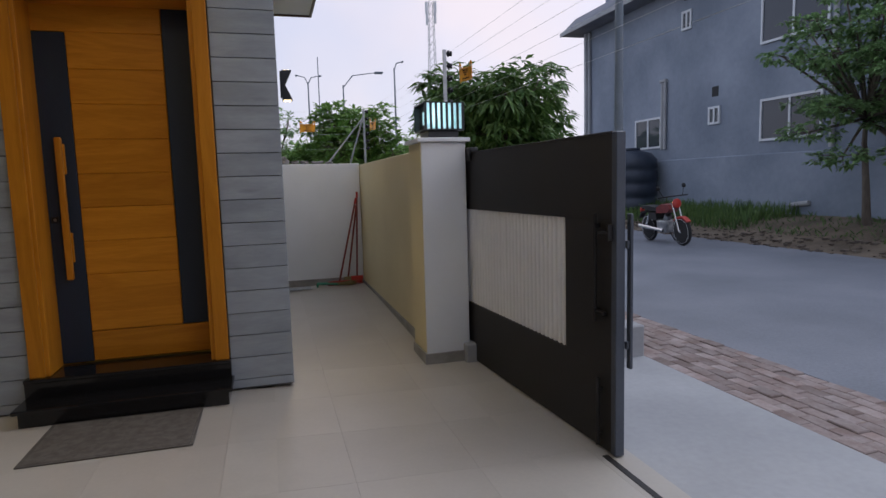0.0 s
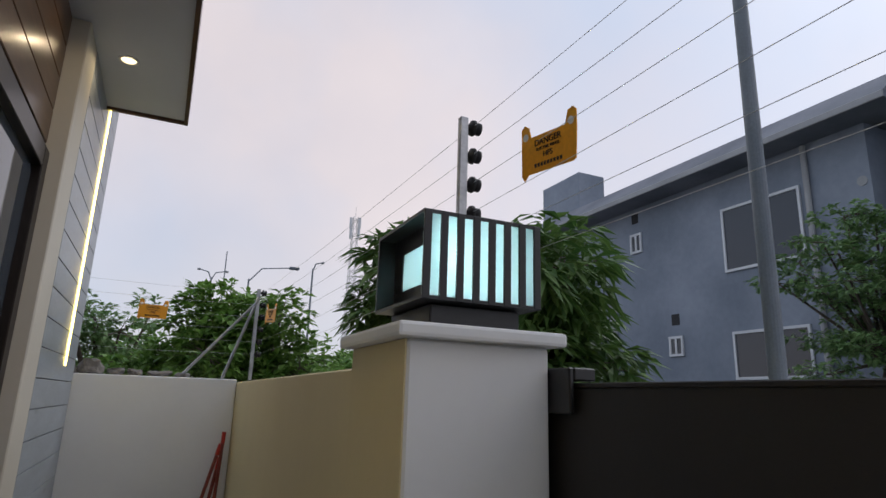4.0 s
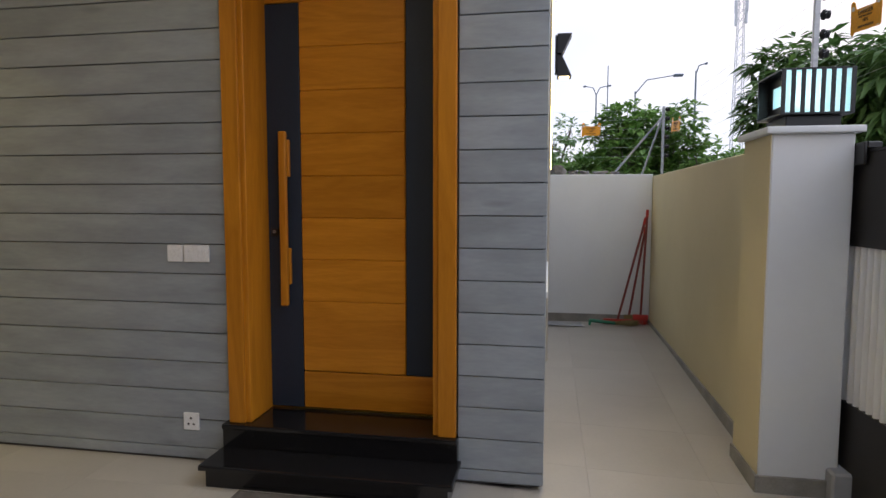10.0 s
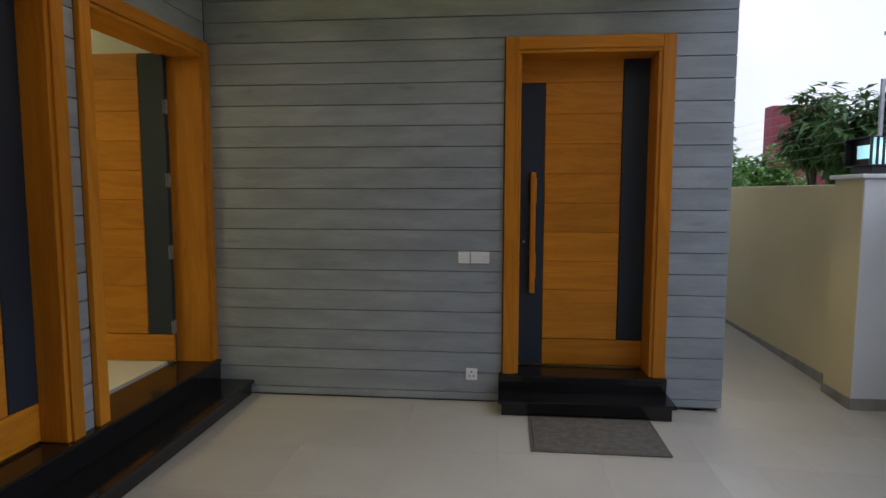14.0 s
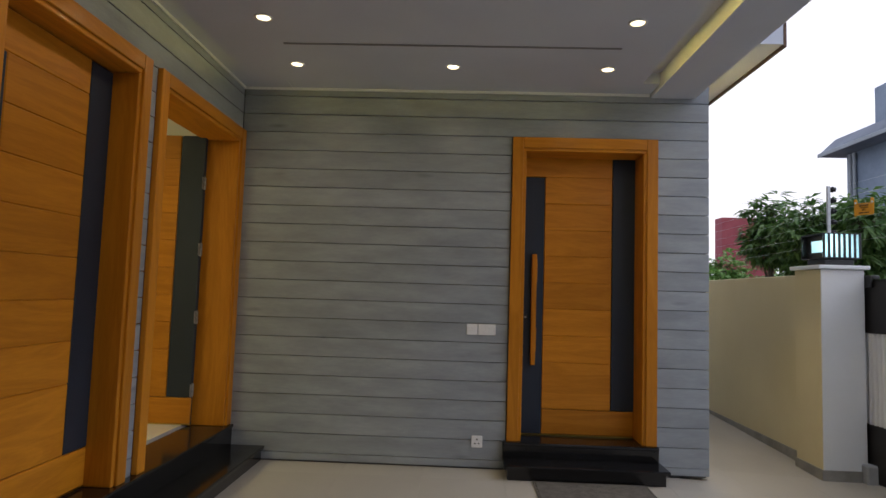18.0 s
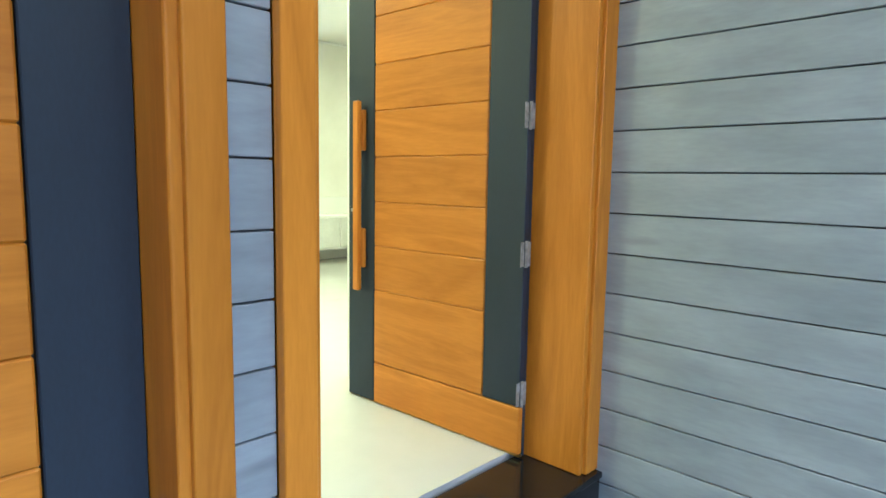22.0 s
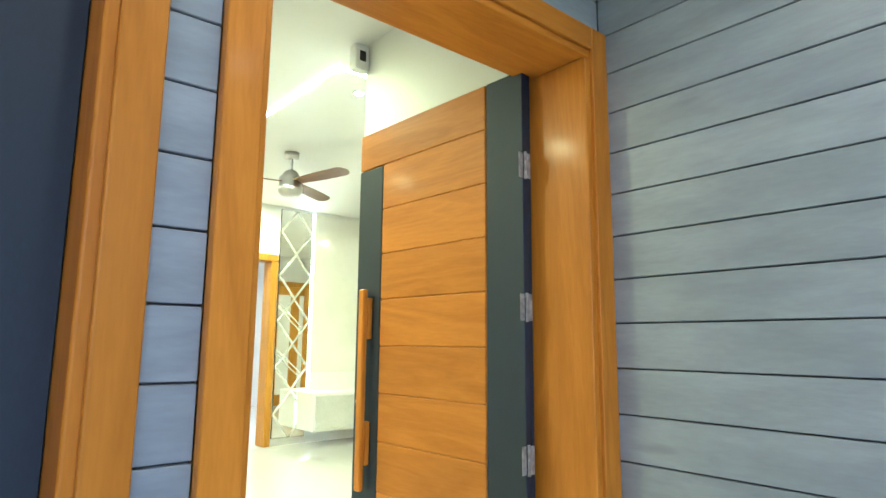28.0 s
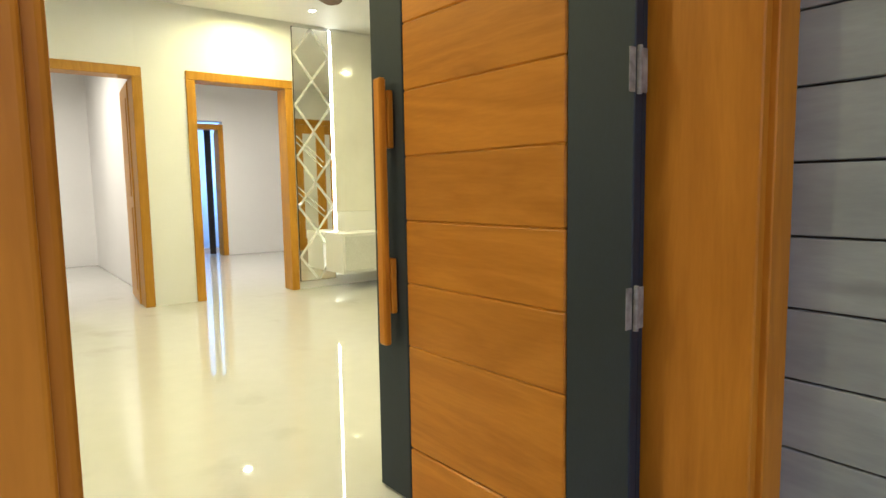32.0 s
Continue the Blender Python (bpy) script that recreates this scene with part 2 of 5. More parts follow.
POLY = mat("white_ribbed_sheet", (0.74, 0.74, 0.75), (0.8, 0.8, 0.81), 3, rough=0.35, bump=0.0, fleck=0.01)
ROOFING = mat("slate_grey_roof", (0.13, 0.14, 0.165), (0.2, 0.21, 0.24), 0.8, rough=0.7, bump=0.2, grain=10, fleck=0.06)
PLASTER = mat("grey_cement_plaster", (0.175, 0.205, 0.25), (0.275, 0.31, 0.365), 0.45, rough=0.85, bump=0.25, grain=8, deep=0.012, fleck=0.06)
ROAD = mat("worn_asphalt", (0.15, 0.162, 0.185), (0.22, 0.232, 0.26), 0.5, rough=0.8, rough2=0.9, bump=0.3, grain=40, deep=0.01, fleck=0.08)
CONCRETE = mat("pale_concrete_ramp", (0.29, 0.295, 0.3), (0.37, 0.375, 0.38), 1.0, rough=0.6, rough2=0.75, bump=0.1, grain=25, fleck=0.05)
SOIL = mat("dry_verge_soil", (0.1, 0.075, 0.05), (0.2, 0.155, 0.11), 1.3, rough=0.95, bump=0.6, grain=22, deep=0.03)
PAVER = mat("red_brown_paver", (0.2, 0.14, 0.12), (0.32, 0.27, 0.25), 5, rough=0.8, bump=0.4, grain=40, vary=0.25)
BLACK = mat("black_metal_paint", (0.012, 0.012, 0.013), (0.02, 0.02, 0.021), 6, rough=0.4, bump=0.04)
STEEL = mat("galvanised_steel", (0.3, 0.31, 0.32), (0.46, 0.47, 0.48), 12, rough=0.35, metal=0.9, bump=0.05)
WIRE = plain("bright_fence_wire", (0.6, 0.61, 0.62), 0.5, 0.3)
GREYPOLE = mat("grey_painted_pole", (0.13, 0.16, 0.19), (0.18, 0.21, 0.24), 3, rough=0.5, bump=0.08)
MARBLE = mat("white_polished_marble", (0.475, 0.455, 0.425), (0.53, 0.515, 0.49), 2.2, rough=0.012, rough2=0.03, bump=0.0, grain=9, contrast=(0.26, 0.38), fleck=0.02)
SLABSTONE = mat("glossy_cream_stone", (0.7, 0.68, 0.62), (0.78, 0.765, 0.71), 1.6, rough=0.06, rough2=0.12, bump=0.0, grain=12, fleck=0.015)
BEIGE = mat("beige_wall_paint", (0.5, 0.46, 0.385), (0.57, 0.53, 0.45), 1.0, rough=0.6, rough2=0.72, bump=0.02, grain=30, fleck=0.01)
BARK = mat("grey_brown_bark", (0.09, 0.07, 0.055), (0.18, 0.15, 0.12), 6, (1, 1, 0.25), 0.9, bump=0.5, grain=30, deep=0.02)
HINGE = mat("paint_worn_hinge_steel", (0.2, 0.19, 0.18), (0.4, 0.385, 0.36), 40, rough=0.5, metal=0.2, bump=0.1)
RUBBLE = mat("brown_litter_and_stones", (0.06, 0.045, 0.035), (0.2, 0.165, 0.13), 4, rough=0.95, bump=0.4, grain=30)
RUBBLE_STONE = mat("grey_brown_stone", (0.14, 0.125, 0.11), (0.27, 0.25, 0.23), 9, rough=0.9, bump=0.5, grain=40)
TANKRED = mat("dull_red_tank_paint", (0.16, 0.02, 0.018), (0.24, 0.035, 0.03), 5, rough=0.3, bump=0.0)
SIGN = mat("orange_yellow_plastic", (0.72, 0.3, 0.012), (0.82, 0.37, 0.02), 4, rough=0.4, bump=0.03)
PLASTIC = mat("white_switch_plastic", (0.75, 0.75, 0.75), (0.8, 0.8, 0.8), 6, rough=0.3, bump=0.0)
MATW = mat("grey_brown_doormat", (0.075, 0.065, 0.055), (0.12, 0.105, 0.09), 25, rough=0.95, bump=0.6, grain=220, deep=0.006)
BRASS = plain("brass_strip", (0.6, 0.4, 0.1), 0.3, 1.0)
SPOT = glow("downlight_disc", (1.0, 0.8, 0.45), 2.6)
STRIP = glow("warm_light_strip", (1.0, 0.76, 0.2), 9.0)
STRIP_DIM = glow("dim_light_strip", (1.0, 0.82, 0.25), 3.0)
STRIP_IN = glow("white_light_strip", (1.0, 0.95, 0.7), 16.0)
SPOT_IN = glow("white_downlight_disc", (1.0, 0.93, 0.78), 25)
LANTERN_HOT = glow("cool_lantern_bulb", (0.8, 0.97, 1.0), 5)


def glass(name, tint, rough=0.02):
    m, n, k, p = material(name)
    p.inputs["Base Color"].default_value = (*tint, 1)
    p.inputs["Roughness"].default_value = rough
    p.inputs["Transmission Weight"].default_value = 0.75
    p.inputs["IOR"].default_value = 1.45
    return m


LANTERN_GLASS, gn, gk, gp = material("frosted_lantern_glass")
gp.inputs["Base Color"].default_value = (0.62, 0.9, 0.92, 1)
gp.inputs["Roughness"].default_value = 0.4
gp.inputs["Emission Color"].default_value, gp.inputs["Emission Strength"].default_value = (0.5, 0.8, 0.8, 1), 0.1
gt = gn.new("ShaderNodeBsdfTranslucent")
gt.inputs["Color"].default_value = (0.8, 0.96, 0.97, 1)
gx = gn.new("ShaderNodeMixShader")
gx.inputs[0].default_value = 0.7
gk.new(gp.outputs[0], gx.inputs[1])
gk.new(gt.outputs[0], gx.inputs[2])
gk.new(gx.outputs[0], gn["Material Output"].inputs[0])
BALUSTRADE = plain("pale_balustrade_glass", (0.3, 0.33, 0.36), 0.1)
PANE = plain("dark_window_glass", (0.05, 0.058, 0.07), 0.03)
MIRROR = plain("mirror_silver", (0.9, 0.9, 0.88), 0.02, 1.0)
CHROME = plain("chrome", (0.7, 0.7, 0.7), 0.15, 1.0)


def leaf_mat(name, a, b):
    m, n, k, p = material(name)
    geo = n.new("ShaderNodeNewGeometry")
    mix = n.new("ShaderNodeMix")
    mix.data_type = "RGBA"
    mix.inputs[6].default_value, mix.inputs[7].default_value = (*a, 1), (*b, 1)
    k.new(geo.outputs["Random Per Island"], mix.inputs[0])
    k.new(mix.outputs[2], p.inputs["Base Color"])
    p.inputs["Roughness"].default_value = 0.5
    p.inputs["Subsurface Weight"].default_value = 0.0
    tr = n.new("ShaderNodeBsdfTranslucent")
    k.new(mix.outputs[2], tr.inputs["Color"])
    add = n.new("ShaderNodeMixShader")
    add.inputs[0].default_value = 0.3
    k.new(p.outputs[0], add.inputs[1])
    k.new(tr.outputs[0], add.inputs[2])
    k.new(add.outputs[0], n["Material Output"].inputs[0])
    return m


LEAF_A = leaf_mat("mango_leaf", (0.055, 0.13, 0.03), (0.15, 0.25, 0.065))
LEAF_B = leaf_mat("hedge_leaf", (0.09, 0.2, 0.035), (0.24, 0.4, 0.09))
LEAF_C = leaf_mat("street_tree_leaf", (0.11, 0.22, 0.075), (0.28, 0.42, 0.17))
GRASS = leaf_mat("weeds", (0.05, 0.11, 0.03), (0.13, 0.21, 0.05))


def knots(m):
    """Scatter small dark knots, drawn out along the boards."""
    n, k = m.node_tree.nodes, m.node_tree.links
    p = n["Principled BSDF"]
    source = p.inputs["Base Color"].links[0].from_socket
    place = [x for x in n if x.type == "MAPPING"][0]
    cell = n.new("ShaderNodeTexVoronoi")
    cell.inputs["Scale"].default_value = 2.6
    k.new(place.outputs[0], cell.inputs["Vector"])
    rim = n.new("ShaderNodeMapRange")
    rim.inputs[1].default_value, rim.inputs[2].default_value = 0.02, 0.13
    rim.inputs[3].default_value, rim.inputs[4].default_value = 0.68, 1.0
    k.new(cell.outputs["Distance"], rim.inputs[0])
    tone = n.new("ShaderNodeMix")
    tone.data_type, tone.blend_type = "RGBA", "MULTIPLY"
    tone.inputs[0].default_value = 1.0
    k.new(source, tone.inputs[6])
    k.new(rim.outputs[0], tone.inputs[7])
    k.new(tone.outputs[2], p.inputs["Base Color"])


knots(BOARD)


# ---- mesh helpers ----
def part(name, bm, material=None, parent=None, label=""):
    """Link a bmesh as one mesh object, under a thing or a part when one is given."""
    me = bpy.data.meshes.new(name)
    bm.normal_update()
    bm.to_mesh(me)
    bm.free()
    if material:
        me.materials.append(material)
    ob = new(name, me)
    ob.parent = parent
    if label:
        ob["label"] = label
    return ob


def thing(name, label, category, group="", kind="", place=None):
    ob = new(name)
    if place is not None:
        ob.matrix_basis = place
    return tagged(ob, label, category, group, kind)


def box(x0, x1, y0, y1, z0, z1, bevel=0.0, bm=None, seg=1):
    own = bmesh.new()
    v = [own.verts.new((x, y, z)) for x in (x0, x1) for y in (y0, y1) for z in (z0, z1)]
    for f in ((0, 1, 3, 2), (4, 6, 7, 5), (0, 4, 5, 1), (2, 3, 7, 6), (0, 2, 6, 4), (1, 5, 7, 3)):
        own.faces.new([v[i] for i in f])
    if bevel:
        bmesh.ops.bevel(own, geom=own.edges[:], offset=bevel, segments=seg, affect="EDGES", profile=0.6)
    return merge(own, bm)


def merge(own, bm):
    if bm is None:
        return own
    me = bpy.data.meshes.new("tmp")
    own.to_mesh(me)
    own.free()
    bm.from_mesh(me)
    bpy.data.meshes.remove(me)
    return bm


def tube(a, b, r, r2=None, sides=12, bm=None, bevel=0.0):
    own = bmesh.new()
    a, b = Vector(a), Vector(b)
    m = Matrix.Translation((a + b) / 2) @ (b - a).to_track_quat("Z", "Y").to_matrix().to_4x4()
    bmesh.ops.create_cone(own, cap_ends=True, segments=sides, radius1=r, radius2=r if r2 is None else r2, depth=(b - a).length, matrix=m)
    if bevel:
        bmesh.ops.bevel(own, geom=[e for e in own.edges if len(e.link_faces) == 2 and e.calc_face_angle() > 0.9], offset=bevel, segments=2, affect="EDGES")
    return merge(own, bm)


def lathe(profile, sides=24, bm=None, at=(0, 0, 0)):
    """Turn a profile of (radius, height) pairs about the upright axis."""
    own = bmesh.new()
    rings = []
    for r, z in profile:
        rings.append([own.verts.new((at[0] + r * math.cos(2 * math.pi * i / sides), at[1] + r * math.sin(2 * math.pi * i / sides), at[2] + z)) for i in range(sides)])
    for lo, hi in zip(rings, rings[1:]):
        for i in range(sides):
            own.faces.new((lo[i], lo[(i + 1) % sides], hi[(i + 1) % sides], hi[i]))
    own.faces.new(rings[0][::-1])
    own.faces.new(rings[-1])
    for f in own.faces:
        f.smooth = True
    return merge(own, bm)


def prism(points, y0, y1, bm=None, axis="y"):
    """Push an outline of (u, v) pairs from y0 to y1 along an axis."""
    own = bmesh.new()
    put = {"y": lambda u, v, w: (u, w, v), "x": lambda u, v, w: (w, u, v), "z": lambda u, v, w: (u, v, w)}[axis]
    lo = [own.verts.new(put(u, v, y0)) for u, v in points]
    hi = [own.verts.new(put(u, v, y1)) for u, v in points]
    own.faces.new(lo)
    own.faces.new(hi[::-1])
    for i in range(len(points)):
        j = (i + 1) % len(points)
        own.faces.new((lo[j], lo[i], hi[i], hi[j]))
    bmesh.ops.recalc_face_normals(own, faces=own.faces)
    return merge(own, bm)


def wire(points, r, name, material, parent=None, label=""):
    cu = bpy.data.curves.new(name, "CURVE")
    cu.dimensions, cu.bevel_depth, cu.bevel_resolution = "3D", r, 2
    sp = cu.splines.new("POLY")
    sp.points.add(len(points) - 1)
    for p, q in zip(sp.points, points):
        p.co = (*q, 1)
    cu.materials.append(material)
    ob = new(name, cu)
    ob.parent = parent
    if label:
        ob["label"] = label
    return ob


def words(text, size, material, m, parent=None, name="lettering", depth=0.0008):
    cu = bpy.data.curves.new(name, "FONT")
    cu.body, cu.size, cu.extrude, cu.align_x, cu.align_y = text, size, depth, "CENTER", "CENTER"
    cu.materials.append(material)
    ob = new(name, cu)
    ob.parent = parent
    ob.matrix_basis = m
    return ob


def structure(name, bm, material, label, category):
    return tagged(part(name, bm, material), label, category, kind="structure")

# ---- the large structure ----
CEILING = 2.915
CORNER = 3.752
JOINT, PITCH = 0.07, 0.1498


def fall(x, y):
    """Height of the porch floor, which drains towards the gate."""
    a = min(max((x - 3.3) / 1.4, 0), 1)
    b = min(max(1 - (y - 0.3) / 2.6, 0), 1)
    return -0.055 * a * b + 0.02 * a * (1 - b)


# north wall of the porch, with the side door
bm = box(-0.3, 2.23, 0.02, 0.3, 0, 3.45)
box(3.33, 3.734, 0.02, 0.3, 0, 3.45, bm=bm)
box(2.23, 3.33, 0.02, 0.3, 2.58, 3.45, bm=bm)
wall_north = structure("wall_north", bm, GROOVE, "porch wall clad in level grey wood-look boards", "wall")
# west wall of the porch, with the two entrance doors
bm = box(-0.3, -0.02, -1.47, -1.37, 0, 3.45)
box(-0.3, -0.02, -9.0, -2.64, 0, 3.45, bm=bm)
box(-0.3, -0.02, -2.64, 0.02, 2.58, 3.45, bm=bm)
box(-0.3, -0.02, -0.03, 0.02, 0, 2.58, bm=bm)
wall_west = structure("wall_west", bm, GROOVE, "entrance wall clad in level grey wood-look boards", "wall")

# porch floor bed
bm = box(-0.02, 5.36, -9, 0.02, -0.22, -0.075)
box(3.4, 4.9, 0.02, 4.1, -0.22, -0.075, bm=bm)
porch_floor = structure("floor", bm, GROUT, "porch floor of large beige porcelain tiles", "floor")

# boundary walls
bm = box(4.85, 5.06, 0.5, 4.25, -0.2, 1.61, 0.006)
structure("wall_east", bm, CREAM, "cream painted boundary wall along the side passage", "wall")
bm = box(3.3, 4.848, 4.03, 4.25, -0.2, 1.63, 0.006)
structure("wall_end", bm, WHITE, "white painted wall closing the side passage", "wall")
bm = box(4.834, 4.85, 0.66, 4.03, -0.07, 0.05, 0.003)
structure("baseboard", bm, SKIRT, "grey stone skirting along the cream wall", "baseboard")
bm = box(3.66, 4.834, 4.014, 4.03, -0.05, 0.1, 0.003)
structure("baseboard", bm, SKIRT, "grey stone skirting along the white end wall", "baseboard")

# house side wall along the passage: boarded corner, window bay, pilaster
bm = box(3.4, 3.72, 0.3, 0.62, -0.1, 3.33)
box(3.4, 3.66, 0.62, 2.3, -0.1, 0.8, bm=bm)
box(3.4, 3.64, 0.62, 2.3, 2.64, 3.33, bm=bm)
box(3.4, 3.6, 2.62, 4.03, -0.1, 3.33, bm=bm)
structure("wall_side", bm, PLASTER, "grey side wall of the house beside the passage", "wall")
bm = box(3.4, 3.765, 2.302, 2.62, -0.1, 3.33, 0.006)
structure("pilaster", bm, BEIGE, "beige painted pilaster beside the window", "pilaster")
wall_side_boards = structure("wall_side_boards", box(3.601, 3.745, 2.622, 4.028, -0.08, 4.2), GROOVE, "side wall beyond the pilaster clad in level grey boards", "wall")

# porch ceiling: upper slab, dropped panel, edge beam
bm = box(-0.3, 3.7, -9, 0.3, 3.16, 3.45)
box(0.19, 3.1, -9, -0.36, CEILING, 3.0, bm=bm)
box(0.4, 2.9, -8.8, -0.56, 3.0, 3.16, bm=bm)
box(2.902, 3.288, -8.98, -0.002, 3.07, 3.159, bm=bm)
box(-0.018, 0.398, -8.98, -0.002, 2.985, 3.159, bm=bm)
box(0.4, 3.11, -0.558, -0.002, 2.985, 3.159, bm=bm)
box(3.112, 3.288, -0.25, -0.003, 2.987, 3.158, bm=bm)
ceiling = structure("ceiling", bm, CEIL, "white dropped porch ceiling with a lit cove around it", "ceiling")
bm = box(3.29, 3.64, -9, -0.002, 2.955, 3.16, 0.004)
structure("beam", bm, CEIL, "white edge beam of the porch ceiling", "beam")
bm = box(3.101, 3.108, -8.8, -0.4, 2.975, 2.991)
tagged(part("light_strip", bm, STRIP), "warm yellow light strip hidden beside the dropped ceiling", "light strip", kind="structure")
bm = box(0.182, 0.189, -8.8, -0.4, 2.962, 2.974)
box(0.25, 3.05, -0.359, -0.352, 2.962, 2.974, bm=bm)
tagged(part("light_strip", bm, STRIP_DIM), "dim warm light strip hidden along the house walls", "light strip", kind="structure")
# added lip, blocks the strip's upward light so mainly the beam face glows
structure("trim", box(3.101, 3.142, -8.8, -0.37, 2.994, 2.999), CEIL, "unseen lip added above the light strip to keep its light off the recess", "ceiling lip")
bm = box(0.0015, 0.014, -8.9, -0.016, 2.966, 2.9848)
box(0.0015, 3.28, -0.0155, -0.0025, 2.966, 2.9848, bm=bm)
structure("trim", bm, WHITE, "thin white bead where the ceiling meets the boards", "ceiling bead")
for i in range(9):
    y = -1.06 - 0.72 * i
    bm = box(0.64, 2.79, y - 0.011, y + 0.011, CEILING - 0.004, CEILING - 0.0005)
    structure("trim", bm, GROOVE_GREY, "thin grey groove line across the porch ceiling", "ceiling line")

# unseen south wall closing the porch behind the walk, dark to cut bounced light
bm = box(-0.3, 5.3, -9.2, -9.0, -0.2, 3.45)
structure("wall_south", bm, GROOVE_GREY, "unseen grey wall closing the porch, kept dark to cut bounced light", "wall")

# unseen dark wall, added to hold south-east sky light off the porch boards
bm = box(5.06, 5.26, -9.0, -4.7, -0.2, 3.45)
structure("wall_east_far", bm, GATE_EDGE, "unseen slate wall added to shade the porch from the south-east sky", "wall")

# canopy over the side window
bm = box(3.6, 4.235, -0.2, 3.33, 3.335, 3.5, 0.0)
structure("canopy", bm, CEIL, "white canopy slab over the side passage", "canopy")
bm = box(4.236, 4.262, -0.2, 3.362, 3.315, 3.52, 0.002)
box(3.6, 4.236, 3.331, 3.36, 3.315, 3.52, 0.002, bm=bm)
structure("fascia", bm, DARKWOOD, "dark brown fascia board round the canopy", "fascia")

# upper storey of the house above the porch, out of reach of the walk
bm = box(-10, 3.7, -9.2, 4.25, 3.52, 6.5)
structure("wall_upper", bm, WHITE, "plain upper storey of the house", "wall")

# living room
FL = 0.285
WX = -5.66
bm = box(WX, -0.28, -4.2, 4.6, 0.05, FL)
box(-10.4, WX, -4.2, 4.6, 0.05, FL - 0.004, bm=bm)
structure("floor_inside", bm, MARBLE, "polished white marble floor of the living room", "floor")
IZ = 3.16
structure("wall_inside_west", box(WX - 0.18, WX, -4.2, -0.86, FL, IZ), INWHITE, "white living room wall", "wall")
structure("wall_inside_west_pier", box(WX - 0.18, WX, -0.12, 0.36, FL, IZ), INWHITE, "white wall pier between two doorways", "wall")
structure("wall_inside_west_end", box(WX - 0.18, WX, 1.36, 4.6, FL, IZ), INWHITE, "white living room wall behind the mirror", "wall")
for y0, y1 in ((-0.86, -0.12), (0.36, 1.36)):
    structure("wall_over_door", box(WX - 0.18, WX, y0, y1, 2.5, IZ), INWHITE, "white wall above an inner doorway", "wall")
bm = box(-10.4, -0.3, -4.4, -4.2, FL, IZ)
structure("wall_inside_south", bm, INWHITE, "white living room wall", "wall")
bm = box(-10.4, -1.5, 4.6, 4.8, FL, IZ)
structure("wall_inside_north", bm, INWHITE, "white living room wall", "wall")
bm = box(-1.5, -0.3, -0.05, 4.8, FL, IZ)
structure("wall_inside_entrance", bm, INWHITE, "white wall block beside the entrance door", "wall")
bm = box(-10.1, -9.9, -4.2, 1.42, FL, IZ)
box(-10.1, -9.9, 1.98, 4.6, FL, IZ, bm=bm)
box(-10.1, -9.9, 1.42, 1.98, 2.55, IZ, bm=bm)
structure("wall_inside_back", bm, INWHITE, "white back wall seen through the doorways", "wall")
bm = box(-9.9, WX - 0.18, 0.0, 0.12, FL, IZ)
structure("wall_inside_partition", bm, INWHITE, "white partition between the two back rooms", "wall")
bm = box(-11.6, -11.5, 0.6, 3.2, FL, IZ)
box(-11.5, -10.1, 0.6, 0.7, FL, IZ, bm=bm)
box(-11.5, -10.1, 3.1, 3.2, FL, IZ, bm=bm)
structure("wall_lobby", bm, INWHITE, "walls of a small daylit lobby at the back", "wall")
bm = box(-11.6, -0.3, -4.4, 4.8, IZ, IZ + 0.3)
structure("ceiling_inside", bm, INWHITE, "white living room ceiling", "ceiling")
bm = box(-5.1, -1.82, -0.052, -0.024, IZ - 0.006, IZ - 0.001)
box(-1.848, -1.82, -0.0235, 1.6, IZ - 0.006, IZ - 0.001, bm=bm)
tagged(part("light_strip", bm, STRIP_IN), "bright white light strip let into the living room ceiling", "light strip", kind="structure")

# ground, road and pavement outside the gate
bm = box(-60, 120, -80, 160, -0.6, -0.16)
structure("ground", bm, SOIL, "dry bare ground", "ground")
bm = box(7.3, 13.2, -80, 160, -0.16, -0.10)
structure("road", bm, ROAD, "worn grey asphalt street", "road")
bm = prism([(5.36, -0.075), (6.5, -0.095), (6.5, -0.16), (5.36, -0.16)], -9, 0.2, axis="y")
structure("pavement", bm, CONCRETE, "pale concrete ramp outside the gate", "pavement")
bm = box(6.5, 7.3, -9, 12, -0.16, -0.115)
paving = structure("pavement_strip", bm, SOIL, "strip of worn red-brown paving bricks beside the street", "pavement")
bm = box(5.062, 6.498, 0.2, 40, -0.16, 0.09, 0.01)
structure("verge", bm, CONCRETE, "raised concrete bed outside the boundary wall", "kerb")

structure("kerb_end", box(6.27, 6.502, -0.02, 0.198, -0.16, 0.16, 0.012), CONCRETE, "squared concrete kerb end beside the ramp", "kerb")

# far ground beyond the street
bm = prism([(13.2, -0.12), (13.9, -0.02), (14.8, 0.2), (16.2, 0.35), (16.2, -0.16), (13.2, -0.16)], -20, 40, axis="y")
structure("verge_far", bm, SOIL, "rough earth bank along the neighbour's wall", "ground")

